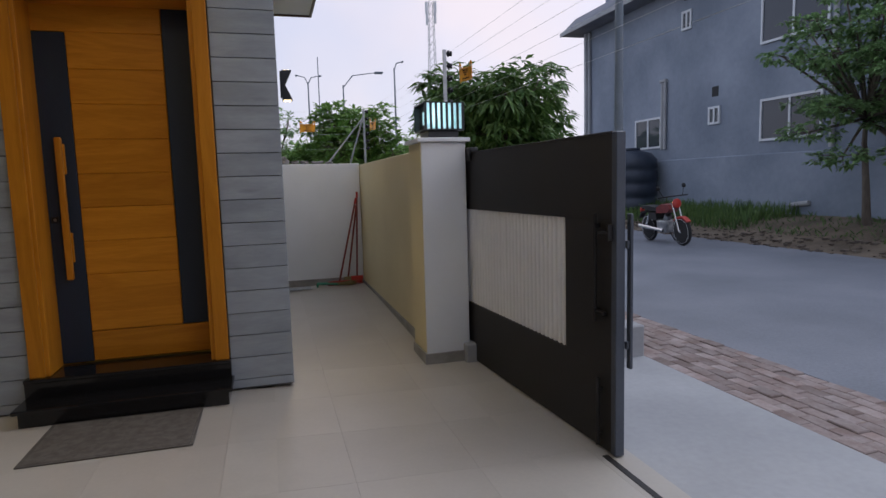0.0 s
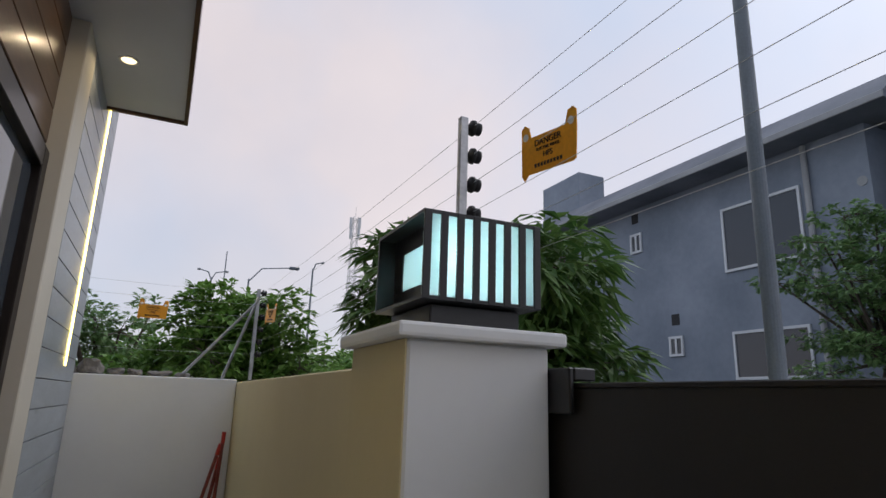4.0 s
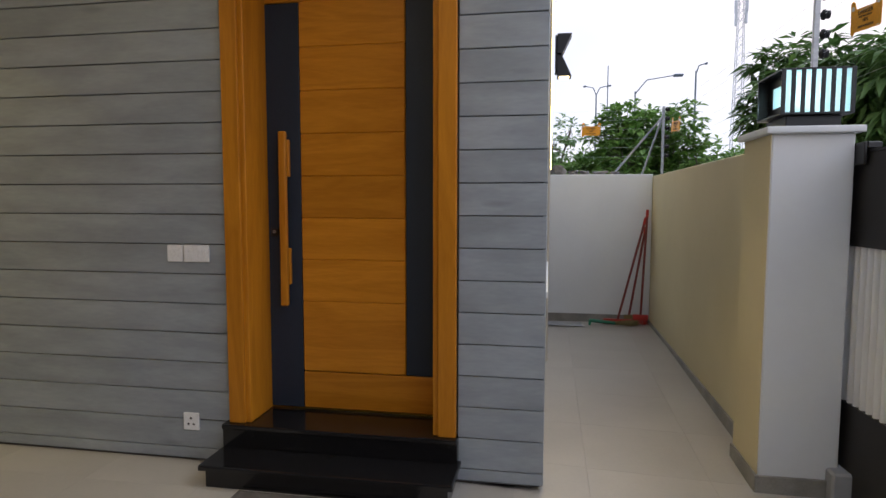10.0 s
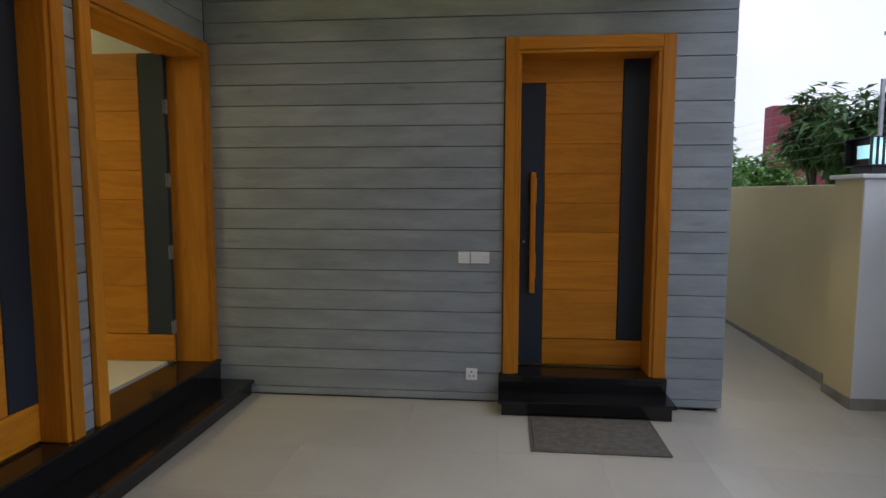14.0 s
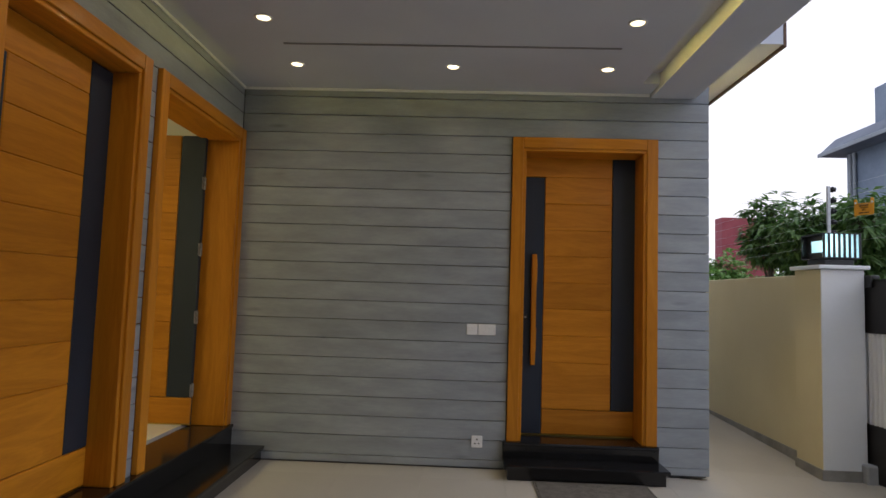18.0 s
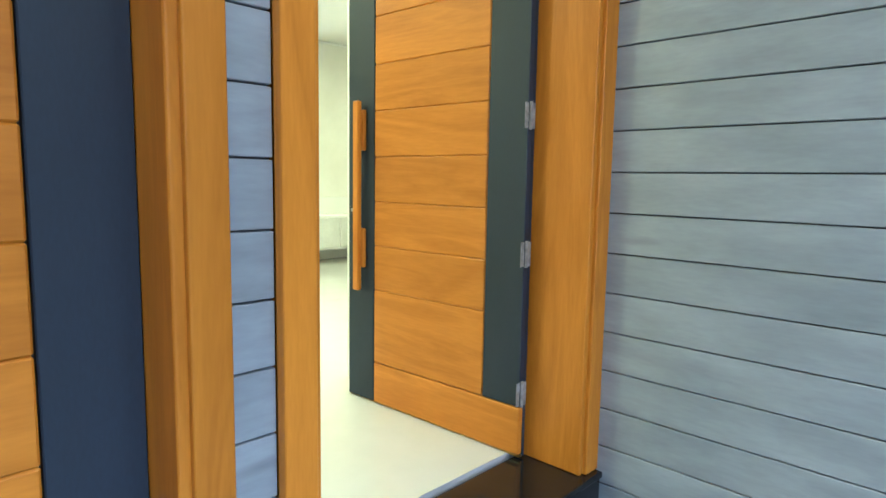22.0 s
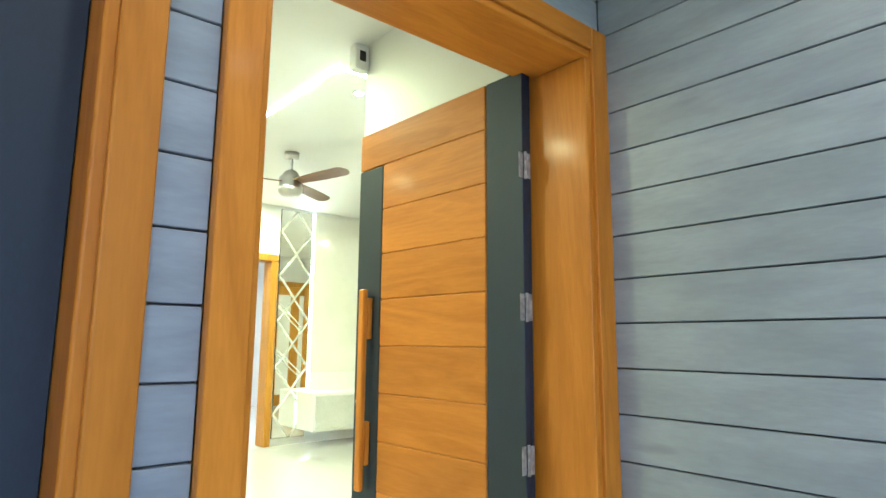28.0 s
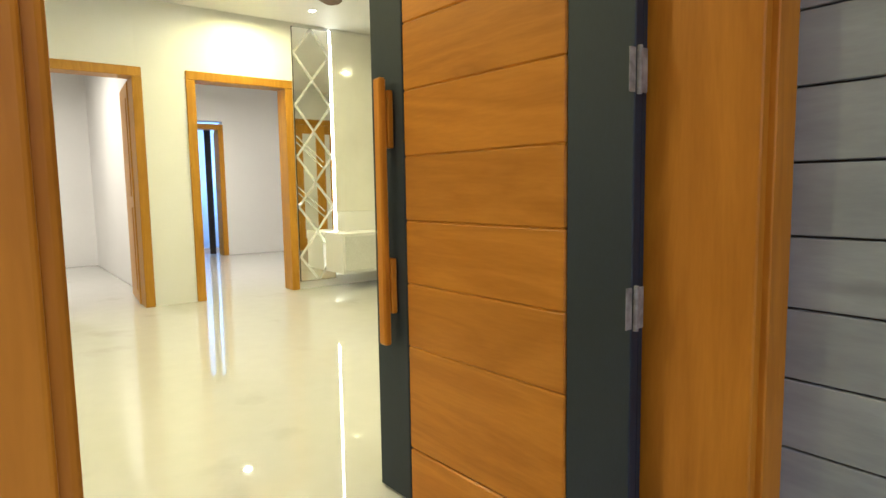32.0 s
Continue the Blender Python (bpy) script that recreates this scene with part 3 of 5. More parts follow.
# ---- doors and steps ----
def door_leaf(name, label, m, width, height, parent_frame=None):
    """Timber plank leaf between charcoal stiles; local x runs from the handle edge to the hinges, the face looks along -y."""
    root = thing(name, label, "door", "timber entrance doors", place=m)
    t, s = 0.03, 0.185
    part("core", box(0.001, width - 0.001, 0.031, 0.046, -0.011, height - 0.001), CHARCOAL, root, "dark core board")
    part("threshold_strip", box(0.0, width, 0.012, 0.03, -0.0112, -0.002), BRASS, root, "thin brass strip")
    top = height - 0.185
    part("stile", box(0, s, 0, t, 0, top - 0.004, 0.003), CHARCOAL, root, "charcoal panel at the handle edge")
    part("stile", box(width - s, width, 0, t, 0.2, height, 0.003), CHARCOAL, root, "charcoal panel at the hinge edge")
    part("plank", box(0, width - s - 0.004, 0, t, top, height, 0.005), WOOD_X, root, "top timber plank")
    cuts = [0.2, 0.567, 0.785, 0.999, 1.214, 1.429, 1.645, 1.862, 2.085]
    cuts = [c * top / 2.085 if c > 0.3 else c for c in cuts]
    for lo, hi in zip(cuts, cuts[1:]):
        part("plank", box(s + 0.002, width - s - 0.004, 0.0, t, lo + 0.0001, hi - 0.0001, 0.005), WOOD_X, root)
    part("plank", box(s + 0.002, width, 0, t, 0, 0.196, 0.005), WOOD_X, root, "bottom timber plank")
    bar = part("handle", box(0.085, 0.125, -0.05, -0.022, 0.55, 1.45, 0.006), WOOD_Z, root, "long upright timber pull bar")
    for z in (0.66, 1.22):
        part("mount", box(0.09, 0.132, -0.0225, 0.0, z, z + 0.19, 0.004), WOOD_Z, bar)
    part("latch_plate", box(-0.0015, 0.0, 0.004, 0.026, 0.86, 1.01), STEEL, root, "bright steel latch plate in the door edge")
    lock = part("lock", box(0.02, 0.065, -0.012, 0.0, 0.915, 0.955, 0.003), BLACK, root, "small dark square lock plate")
    part("keyhole", tube((0.042, -0.016, 0.935), (0.042, -0.01, 0.935), 0.009), STEEL, lock)
    return root


def door_frame(name, label, y_or_x, lo, hi, z0, z1, facing, w_lo=None):
    """Timber lining with proud architrave around an opening; facing 'y' looks to -y, 'x' looks to +x."""
    root = thing(name, label, "door frame", "timber door frames")
    w, face, deep = w_lo or 0.112, 0.086, 0.27

    def bar(nm, u0, u1, za, zb, front, back, mm, soft):
        if facing == "y":
            bm = box(u0, u1, y_or_x - front, y_or_x + back, za, zb, soft, seg=3)
        else:
            bm = box(y_or_x - back, y_or_x + front, u0, u1, za, zb, soft, seg=3)
        return part(nm, bm, mm, root)
    level = WOOD_X if facing == "y" else WOOD_Y
    for side, u0, u1, v0, v1 in (("lo", lo, lo + face, lo + 0.03, lo + w), ("hi", hi - face, hi, hi - 0.112, hi - 0.03)):
        bar("jamb", v0, v1, z0, z1 - 0.112, 0.02, deep, WOOD_Z, 0.008)
        bar("architrave", u0, u1, z0, z1, 0.035, -0.0005, WOOD_Z, 0.006)
    bar("head", lo + 0.03, hi - 0.03, z1 - 0.1115, z1 - 0.03, 0.02, deep, level, 0.008)
    bar("architrave", lo + face + 0.0006, hi - face - 0.0006, z1 - face, z1, 0.034, -0.0005, level, 0.006)
    return root


SILL_A, SILL_B = 0.228, 0.272
door_frame("door_frame", "orange varnished timber frame of the closed side door", 0.0, 2.2, 3.346, SILL_A, 2.612, "y")
door_leaf("door", "closed orange plank door with charcoal panels and long pull bar", pose(2.307, 0.215, SILL_A + 0.012), 0.93, 2.285)
door_frame("door_frame", "orange varnished timber frame of the open entrance door", 0.0, -1.372, 0.0, SILL_B, 2.62, "x", 0.104)
door_leaf("door", "open orange plank entrance door with charcoal panels", pose(-1.266, -0.217, 0.293, 0, 0, 2.2), 1.045, 2.228)
door_frame("door_frame", "orange varnished timber frame of the closed entrance door", 0.0, -2.66, -1.486, SILL_B, 2.62, "x")
door_leaf("door", "closed orange plank entrance door with charcoal panels", pose(-0.125, -2.542, SILL_B + 0.012, 0, 0, 90), 0.942, 2.215)

# hinges of the open door
for z in (0.5, 1.055, 1.578, 2.1):
    h = thing("hinge", "worn steel butt hinge on the open door", "hinge", "hinges of the open door")
    part("plate", box(-0.2215, -0.219, -0.2, -0.178, z, z + 0.095, 0.001), HINGE, h)
    part("plate", box(-0.2165, -0.2135, -0.165, -0.143, z, z + 0.095, 0.001), HINGE, h)
    part("pin", tube((-0.214, -0.171, z - 0.004), (-0.214, -0.171, z + 0.099), 0.0058), HINGE, h)


def granite_step(name, label, x0, x1, y0, y1, z0, z1, nose):
    root = thing(name, label, "step", "black granite door steps")
    part("riser", box(x0 + nose[0], x1 - nose[1], y0 + nose[2], y1, z0, z1 - 0.026, 0.002), GRANITE, root)
    part("tread", box(x0, x1, y0, y1, z1 - 0.026, z1, 0.007, seg=2), GRANITE, root)
    return root


granite_step("door_step", "low black granite step below the side door", 2.17, 3.37, -0.275, -0.002, -0.01, 0.11, (0.025, 0.025, 0.025))
granite_step("door_step", "upper black granite step in the side doorway", 2.172, 3.356, -0.062, 0.26, 0.112, SILL_A, (0.0, 0.0, 0.012))
granite_step("door_step", "low black granite step along the entrance doors", 0.0, 0.315, -2.78, -0.004, 0, 0.115, (0, 0.025, 0))
granite_step("door_step", "upper black granite step in the entrance doorways", -0.26, 0.062, -2.74, -0.006, 0.117, SILL_B, (0, 0.012, 0))

mat_thing = thing("doormat", "grey brown ribbed doormat on the porch floor", "doormat")
part("mat", box(2.39, 3.18, -0.82, -0.285, 0.001, 0.011, 0.004), MATW, mat_thing)
bm = bmesh.new()
for x0, x1, y0, y1 in ((2.375, 3.195, -0.835, -0.822), (2.375, 3.195, -0.283, -0.27), (2.375, 2.388, -0.822, -0.283), (3.182, 3.195, -0.822, -0.283)):
    box(x0, x1, y0, y1, 0.001, 0.008, bm=bm)
part("border", bm, MATW, mat_thing, "dark woven border")


# ---- switches ----
def switch_plate(name, label, x, z, w, h, keys):
    root = thing(name, label, "switch")
    part("plate", box(x, x + w, -0.011, 0.0, z, z + h, 0.004, seg=2), PLASTIC, root)
    for i in range(keys):
        s = (w - 0.02) / keys
        part("key", box(x + 0.01 + i * s + 0.002, x + 0.01 + (i + 1) * s - 0.002, -0.0145, -0.0115, z + 0.022, z + h - 0.022, 0.001), PLASTIC, root)
    return root


switch_plate("bell_switch", "square white bell switch on the boarded wall", 1.872, 1.03, 0.085, 0.085, 1)
switch_plate("light_switch", "wide white light switch with five keys", 1.962, 1.03, 0.137, 0.085, 5)
sock = switch_plate("socket", "square white power socket low on the boarded wall", 1.932, 0.165, 0.085, 0.09, 0)
for dx, dz in ((0.042, 0.062), (0.028, 0.032), (0.057, 0.032)):
    part("hole", tube((1.932 + dx, -0.0118, 0.165 + dz), (1.932 + dx, -0.0112, 0.165 + dz), 0.006), RUBBER, sock)

# ---- gate pillar, lantern and gate ----
pillar = thing("gate_pillar", "square white gate pillar with a flat cap", "pillar")
part("shaft", box(4.765, 5.115, 0.272, 0.655, -0.16, 1.645, 0.006), WHITE, pillar)
part("side_coat", box(4.761, 4.7645, 0.276, 0.655, 0.03, 1.644), CREAM, pillar, "cream paint on the side towards the passage")
part("cap", box(4.732, 5.145, 0.24, 0.69, 1.646, 1.678, 0.008, seg=2), WHITE, pillar)
bm = box(4.748, 4.7605, 0.256, 0.66, -0.06, 0.03, 0.002)
box(4.7605, 5.13, 0.256, 0.2715, -0.06, 0.03, 0.002, bm=bm)
part("skirting", bm, SKIRT, pillar, "grey stone skirting")

lantern = thing("pillar_lantern", "lit box lantern with black hood and cool white slats", "lantern")
part("foot", box(4.85, 5.09, 0.36, 0.62, 1.679, 1.738, 0.004), BLACK, lantern)
X0, X1, Y0, Y1, Z0, Z1 = 4.81, 5.125, 0.318, 0.64, 1.74, 1.95
part("base_plate", box(X0, X1, Y0, Y1, Z0, Z0 + 0.008), BLACK, lantern)
part("roof_plate", box(X0, X1, Y0, Y1, Z1 - 0.008, Z1), BLACK, lantern)
part("back_plate", box(X0, X1, Y1 - 0.008, Y1, Z0 + 0.0085, Z1 - 0.0085), BLACK, lantern)
part("side_plate", box(X1 - 0.008, X1, Y0 + 0.0125, Y1 - 0.0085, Z0 + 0.0085, Z1 - 0.0085), BLACK, lantern)
for ya, yb, za, zb in ((Y0 + 0.03, Y1 - 0.0085, Z0 + 0.0085, Z0 + 0.055), (Y0 + 0.03, Y1 - 0.0085, Z1 - 0.055, Z1 - 0.0085), (Y1 - 0.07, Y1 - 0.0085, Z0 + 0.0555, Z1 - 0.0555)):
    part("side_frame", box(X0 + 0.048, X0 + 0.056, ya, yb, za, zb), BLACK, lantern)
part("diffuser", box(X0 + 0.004, X1 - 0.009, Y0 + 0.006, Y0 + 0.012, Z0 + 0.008, Z1 - 0.008), LANTERN_GLASS, lantern, "frosted cool white diffuser")
part("side_diffuser", box(X0 + 0.05, X0 + 0.054, Y0 + 0.03, Y1 - 0.07, Z0 + 0.055, Z1 - 0.055), LANTERN_GLASS, lantern, "frosted cool white side pane")
part("bulb", lathe([(0.005, 0), (0.025, 0.02), (0.03, 0.05), (0.022, 0.085), (0.004, 0.1)], 16, at=(X0 + 0.19, Y0 + 0.16, Z0 + 0.045)), LANTERN_HOT, lantern, "glowing bulb")
for i in range(8):
    x = X0 + 0.001 + i * (X1 - X0 - 0.02) / 7
    part("slat", box(x, x + 0.0185, Y0 - 0.002, Y0 + 0.005, Z0 + 0.001, Z1 - 0.001, 0.001), BLACK, lantern)
bulb = bpy.data.lights.new("lantern_bulb", "POINT")
bulb.energy, bulb.color, bulb.shadow_soft_size = 7.0, (0.88, 0.98, 1.0), 0.015
new("lantern_bulb", bulb).location = (X0 + 0.085, Y0 + 0.048, Z0 + 0.1)

gate = thing("gate", "dark steel gate leaf with a white ribbed panel", "gate", place=pose(5.132, 0.4, 0.0, 0, 0, 3.4))
GL, GZ, GB = 1.96, 1.555, -0.045
part("panel", box(0, 0.045, -GL, 0, 1.1335, GZ), GATE, gate, "upper dark steel panel")
part("panel", box(0, 0.045, -GL, 0, GB, 0.4015), GATE, gate, "lower dark steel panel")
part("panel", box(0, 0.045, -GL, -1.53, 0.402, 1.133, 0.0), GATE, gate, "dark steel end panel")
bm = bmesh.new()
prev, n = None, 360
for i in range(n + 1):
    y = -1.528 * (1 - i / n)
    x = 0.018 + 0.0145 * math.tanh(2.2 * math.sin(i * math.pi / 6))
    v = (bm.verts.new((x, y, 0.402)), bm.verts.new((x, y, 1.133)))
    if prev:
        bm.faces.new((prev[0], prev[1], v[1], v[0])).smooth = True
    prev = v
part("sheet", bm, POLY, gate, "white ribbed sheet")
part("edge_post", box(-0.004, 0.05, -GL - 0.042, -GL - 0.001, GB - 0.005, GZ + 0.008, 0.004), GATE_EDGE, gate, "slate blue end post")
for za, zb, y in ((0.62, 1.17, -GL + 0.11), (GB + 0.02, 0.33, -GL + 0.08)):
    rod = part("bolt_rod", tube((-0.025, y, za), (-0.025, y, zb), 0.011), GATE, gate, "upright sliding bolt")
    for z in (za + 0.06, zb - 0.06):
        part("bracket", box(-0.037, -0.001, y - 0.013, y + 0.013, z - 0.009, z + 0.009, 0.002), GATE, rod)
lat = part("latch", box(-0.03, -0.003, -GL + 0.0, -GL + 0.07, 1.07, 1.085, 0.002), GATE, gate, "dark steel latch")
part("staple", box(-0.035, -0.005, -GL - 0.02, -GL - 0.006, 1.04, 1.12, 0.002), GATE, lat)
lat2 = part("latch", box(-0.03, -0.003, -GL + 0.03, -GL + 0.12, 0.66, 0.68, 0.002), GATE, gate, "steel padlock hasp")
part("handle", box(0.066, 0.084, -GL - 0.06, -GL - 0.03, 0.4, 1.17, 0.003), GATE_EDGE, gate, "slate blue outer pull plate")
for z in (0.45, 0.95):
    part("mount", box(0.0505, 0.0655, -GL - 0.055, -GL - 0.035, z + 0.05, z + 0.09, 0.003), GATE_EDGE, gate)
part("top_rail", box(-0.004, 0.05, -GL, 0.0, GZ + 0.001, GZ + 0.012, 0.002), GATE, gate)

rail = tagged(part("gate_rail", box(5.2, 5.235, -9, -1.55, -0.062, -0.052, 0.002), GATE), "steel floor rail of the gate let into the paving", "rail")
guide = tagged(part("gate_guide", box(5.116, 5.2, 0.42, 0.5, 1.5, 1.57, 0.004), BLACK), "dark steel gate guide bracket on the pillar", "bracket")
part("lip", box(5.118, 5.131, 0.2, 0.41, 1.5, 1.6, 0.003), BLACK, guide)
part("cover", box(5.1315, 5.19, 0.2, 0.41, 1.572, 1.6, 0.003), BLACK, guide)
tagged(part("gate_post", box(5.14, 5.2, 0.42, 0.62, -0.15, 1.49), BLACK), "dark steel gate post behind the pillar", "post")


# ---- electric fence ----
def fence_post(label, m, h, tilt=0.0):
    root = thing("fence_post", label, "fence post", "electric fence posts", place=m)
    part("post", box(-0.014, 0.014, -0.011, 0.011, 0, h, 0.002), STEEL, root)
    for i in range(6):
        z = h - 0.03 - i * 0.098
        ins = part("insulator", lathe([(0.009, 0), (0.012, 0.01), (0.025, 0.014), (0.027, 0.024), (0.014, 0.028), (0.021, 0.034), (0.021, 0.046), (0.008, 0.05)], 16), RUBBER, root, "black ribbed insulator")
        ins.matrix_basis = pose(0.014, 0, z, 0, 90, 0)
    return root


fence_post("bare steel fence post with black insulators on the cream wall", pose(5.1, 0.72, 1.61), 0.81)
fence_post("bare steel fence post at the corner of the walls", pose(4.95, 4.1, 1.63), 0.72)
fence_post("bare steel fence post on the end of the white wall", pose(3.64, 4.13, 1.63), 0.72)
fence_post("bare steel fence post far along the gate line", pose(5.1, -6.5, 1.61), 0.81)
tagged(part("fence_stay", tube((4.95, 4.1, 2.25), (4.45, 4.12, 1.64), 0.011), STEEL), "slanting steel stay of the corner fence post", "fence stay")
for i in range(6):
    z, zc = 1.61 + 0.81 - 0.03 - i * 0.098, 1.63 + 0.69 - i * 0.098
    tagged(wire([(5.13, -6.5, z), (5.13, -2.9, z - 0.02), (5.13, 0.72, z), (5.06, 2.4, (z + zc) / 2 - 0.012), (4.98, 4.1, zc), (4.3, 4.12, zc - 0.008), (3.67, 4.13, zc)], 0.0008, "fence_wire", WIRE), "thin taut electric fence wire", "fence wire", "electric fence wires")


tagged(part("fence_brace", tube((4.95, 4.08, 2.28), (4.74, 4.06, 1.632), 0.012, sides=8), STEEL), "leaning steel brace beside the corner fence post", "fence brace")


def warning_sign(label, m):
    """Moulded plate with two hooked ears and printed lines."""
    root = thing("warning_sign", label, "warning sign", "electric fence warning signs", place=m)
    out = [(-0.1, -0.055), (-0.09, -0.07), (-0.075, -0.055), (0.085, -0.055), (0.095, -0.05), (0.1, 0.03), (0.1, 0.075), (0.09, 0.085), (0.072, 0.08), (0.062, 0.045), (-0.062, 0.045), (-0.07, 0.075), (-0.085, 0.085), (-0.098, 0.075)]
    part("plate", prism(out, -0.0015, 0.0015), SIGN, root)
    for x, z in ((-0.082, 0.05), (0.082, 0.05)):
        part("eyelet", tube((x, -0.0022, z), (x, 0.0022, z), 0.0105, sides=14), PLASTIC, root, "pale eyelet hole")
    words("DANGER", 0.024, RUBBER, pose(0.0, -0.0026, 0.024, 90), root)
    words("ELECTRIC FENCE", 0.011, RUBBER, pose(0.0, -0.0026, 0.006, 90), root)
    words("HFS", 0.021, RUBBER, pose(0.0, -0.0026, -0.012, 90), root)
    for i in range(9):
        part("print_mark", box(-0.05 + i * 0.0115, -0.0425 + i * 0.0115, -0.0025, -0.0016, -0.041, -0.031), RUBBER, root, "unreadable printed number")
    return root


warning_sign("orange yellow plastic fence warning sign hung on the wires", pose(5.14, 0.3, 2.16, 4, 3, -80))
warning_sign("orange yellow plastic fence warning sign above the white wall", pose(4.2, 4.11, 2.11, 0, 1, -2))
warning_sign("orange yellow plastic fence warning sign seen edge on", pose(5.0, 3.7, 2.1, 0, 4, -78))

# stones left on the white wall
for i, (x, w, h) in enumerate(((3.72, 0.1, 0.05), (3.86, 0.14, 0.09), (4.02, 0.1, 0.045), (4.14, 0.09, 0.04), (4.3, 0.13, 0.035), (4.47, 0.1, 0.03))):
    bm = bmesh.new()
    bmesh.ops.create_icosphere(bm, subdivisions=3, radius=1.0)
    for v in bm.verts:
        k = 1 + 0.5 * noise.noise(v.co * 1.3 + Vector((i * 7.1, 0, 0))) + 0.16 * noise.noise(v.co * 4.5 + Vector((0, i * 3.7, 0)))
        v.co = Vector((v.co.x * w * 0.55, v.co.y * 0.06, min(max(v.co.z, -0.4), 0.55) * h)) * k
    lowest = min(v.co.z for v in bm.verts)
    rock = part("stone", bm, RUBBLE_STONE)
    rock.matrix_basis = pose(x, 4.14, 1.631 - lowest)
    tagged(rock, "rough grey brown stone lying on the white wall", "stone", "stones on the white wall")

# ---- porch ceiling lights and fan ----
WARM = (1.0, 0.8, 0.5)


def downlight(label, group, x, y, z, disc, metal, r=0.043):
    root = thing("downlight", label, "downlight", group, place=pose(x, y, z))
    part("ring", lathe([(r + 0.012, 0.0), (r + 0.012, -0.004), (r, -0.007), (r - 0.003, -0.003), (r - 0.003, 0.0)], 24), metal, root)
    part("disc", lathe([(r - 0.004, -0.001), (r - 0.004, -0.003), (0.002, -0.004)], 24), disc, root, "glowing disc")
    return root


spots = [(x, -0.71 - 0.712 * i) for i in range(5) for x in (0.63, 2.785)] + [(1.722, -0.71)]
for x, y in spots:
    downlight("round lit downlight in the white porch ceiling", "porch downlights", x, y, CEILING, SPOT, PLASTIC)
    lamp("porch_downlight", (x, y, CEILING - 0.012), (x, y, 0), PORCH_W, WARM, 0.08, 160)
for y in (0.72, 1.34, 1.97, 2.63):
    downlight("round lit downlight under the side canopy", "canopy downlights", 3.92, y, 3.335, SPOT, PLASTIC)
    lamp("canopy_downlight", (3.92, y, 3.323), (3.92, y, 0), CANOPY_W, WARM, 0.08, 150)

fan = thing("ceiling_fan", "black three-bladed ceiling fan on the porch ceiling", "ceiling fan", place=pose(1.73, -2.87, 0))
part("bracket", box(-0.028, -0.004, -0.012, 0.012, CEILING - 0.05, CEILING, 0.002), PLASTIC, fan, "white ceiling bracket")
part("bracket", box(0.004, 0.032, -0.014, 0.014, CEILING - 0.045, CEILING, 0.002), BLACK, fan, "black ceiling clamp")
part("rod", tube((0, 0, 2.8), (0, 0, CEILING - 0.02), 0.01), PLASTIC, fan, "short white rod")
part("cone", lathe([(0.012, 2.868), (0.026, 2.862), (0.036, 2.84), (0.048, 2.805), (0.068, 2.782), (0.07, 2.775)], 28), BLACK, fan, "black cone over the hub")
part("hub", lathe([(0.04, 2.784), (0.088, 2.779), (0.108, 2.77), (0.114, 2.755), (0.114, 2.722), (0.109, 2.71), (0.1, 2.706)], 32), BLACK, fan)
part("lamp_disc", lathe([(0.1, 2.7075), (0.097, 2.701), (0.08, 2.697), (0.02, 2.695), (0.002, 2.695)], 32), PLASTIC, fan, "white disc under the hub")
part("badge", box(-0.018, 0.018, -0.012, 0.012, 2.6925, 2.6955, 0.001), BLACK, fan, "dark badge in the white disc")


def blade(name, root, z, r0, r1, w0, w1, angle, material, pitch=10, label="", thick=0.006, tip=None):
    """Rounded blade; with a tip width it is broadest near the hub and tapers outwards."""
    bm = bmesh.new()
    rows = []
    n = 22
    for i in range(n + 1):
        f = i / n
        r = r0 + (r1 - r0) * f
        w = (w0 + (w1 - w0) * math.sin(min(1, f * 1.5) * math.pi / 2)) * (1 if f < 0.86 else math.sqrt(max(0.015, 1 - ((f - 0.86) / 0.14) ** 2)))
        if tip is not None:
            w = (w0 + (w1 - w0) * min(1, f / 0.2) if f < 0.2 else w1 + (tip - w1) * (f - 0.2) / 0.8) * (1 if f < 0.93 else math.sqrt(max(0.04, 1 - ((f - 0.93) / 0.07) ** 2)))
        row = []
        for s in (-1, 0, 1):
            row.append((bm.verts.new((r, s * w / 2, thick / 2)), bm.verts.new((r, s * w / 2, -thick / 2))))
        rows.append(row)
    for a, b in zip(rows, rows[1:]):
        for j in range(2):
            bm.faces.new((a[j][0], b[j][0], b[j + 1][0], a[j + 1][0]))
            bm.faces.new((a[j][1], a[j + 1][1], b[j + 1][1], b[j][1]))
        bm.faces.new((a[0][0], a[0][1], b[0][1], b[0][0]))
        bm.faces.new((a[2][0], b[2][0], b[2][1], a[2][1]))
    for row in (rows[0], rows[-1]):
        for j in range(2):
            bm.faces.new((row[j][0], row[j + 1][0], row[j + 1][1], row[j][1]))
    bmesh.ops.recalc_face_normals(bm, faces=bm.faces)
    ob = part(name, bm, material, root, label)
    ob.matrix_basis = pose(0, 0, z, 0, 0, angle) @ pose(0, 0, 0, pitch, 0, 0)
    return ob


for a in (85, 207, 322):
    blade("blade", fan, 2.748, 0.1, 0.63, 0.075, 0.122, a, BLACK, -14, tip=0.062)

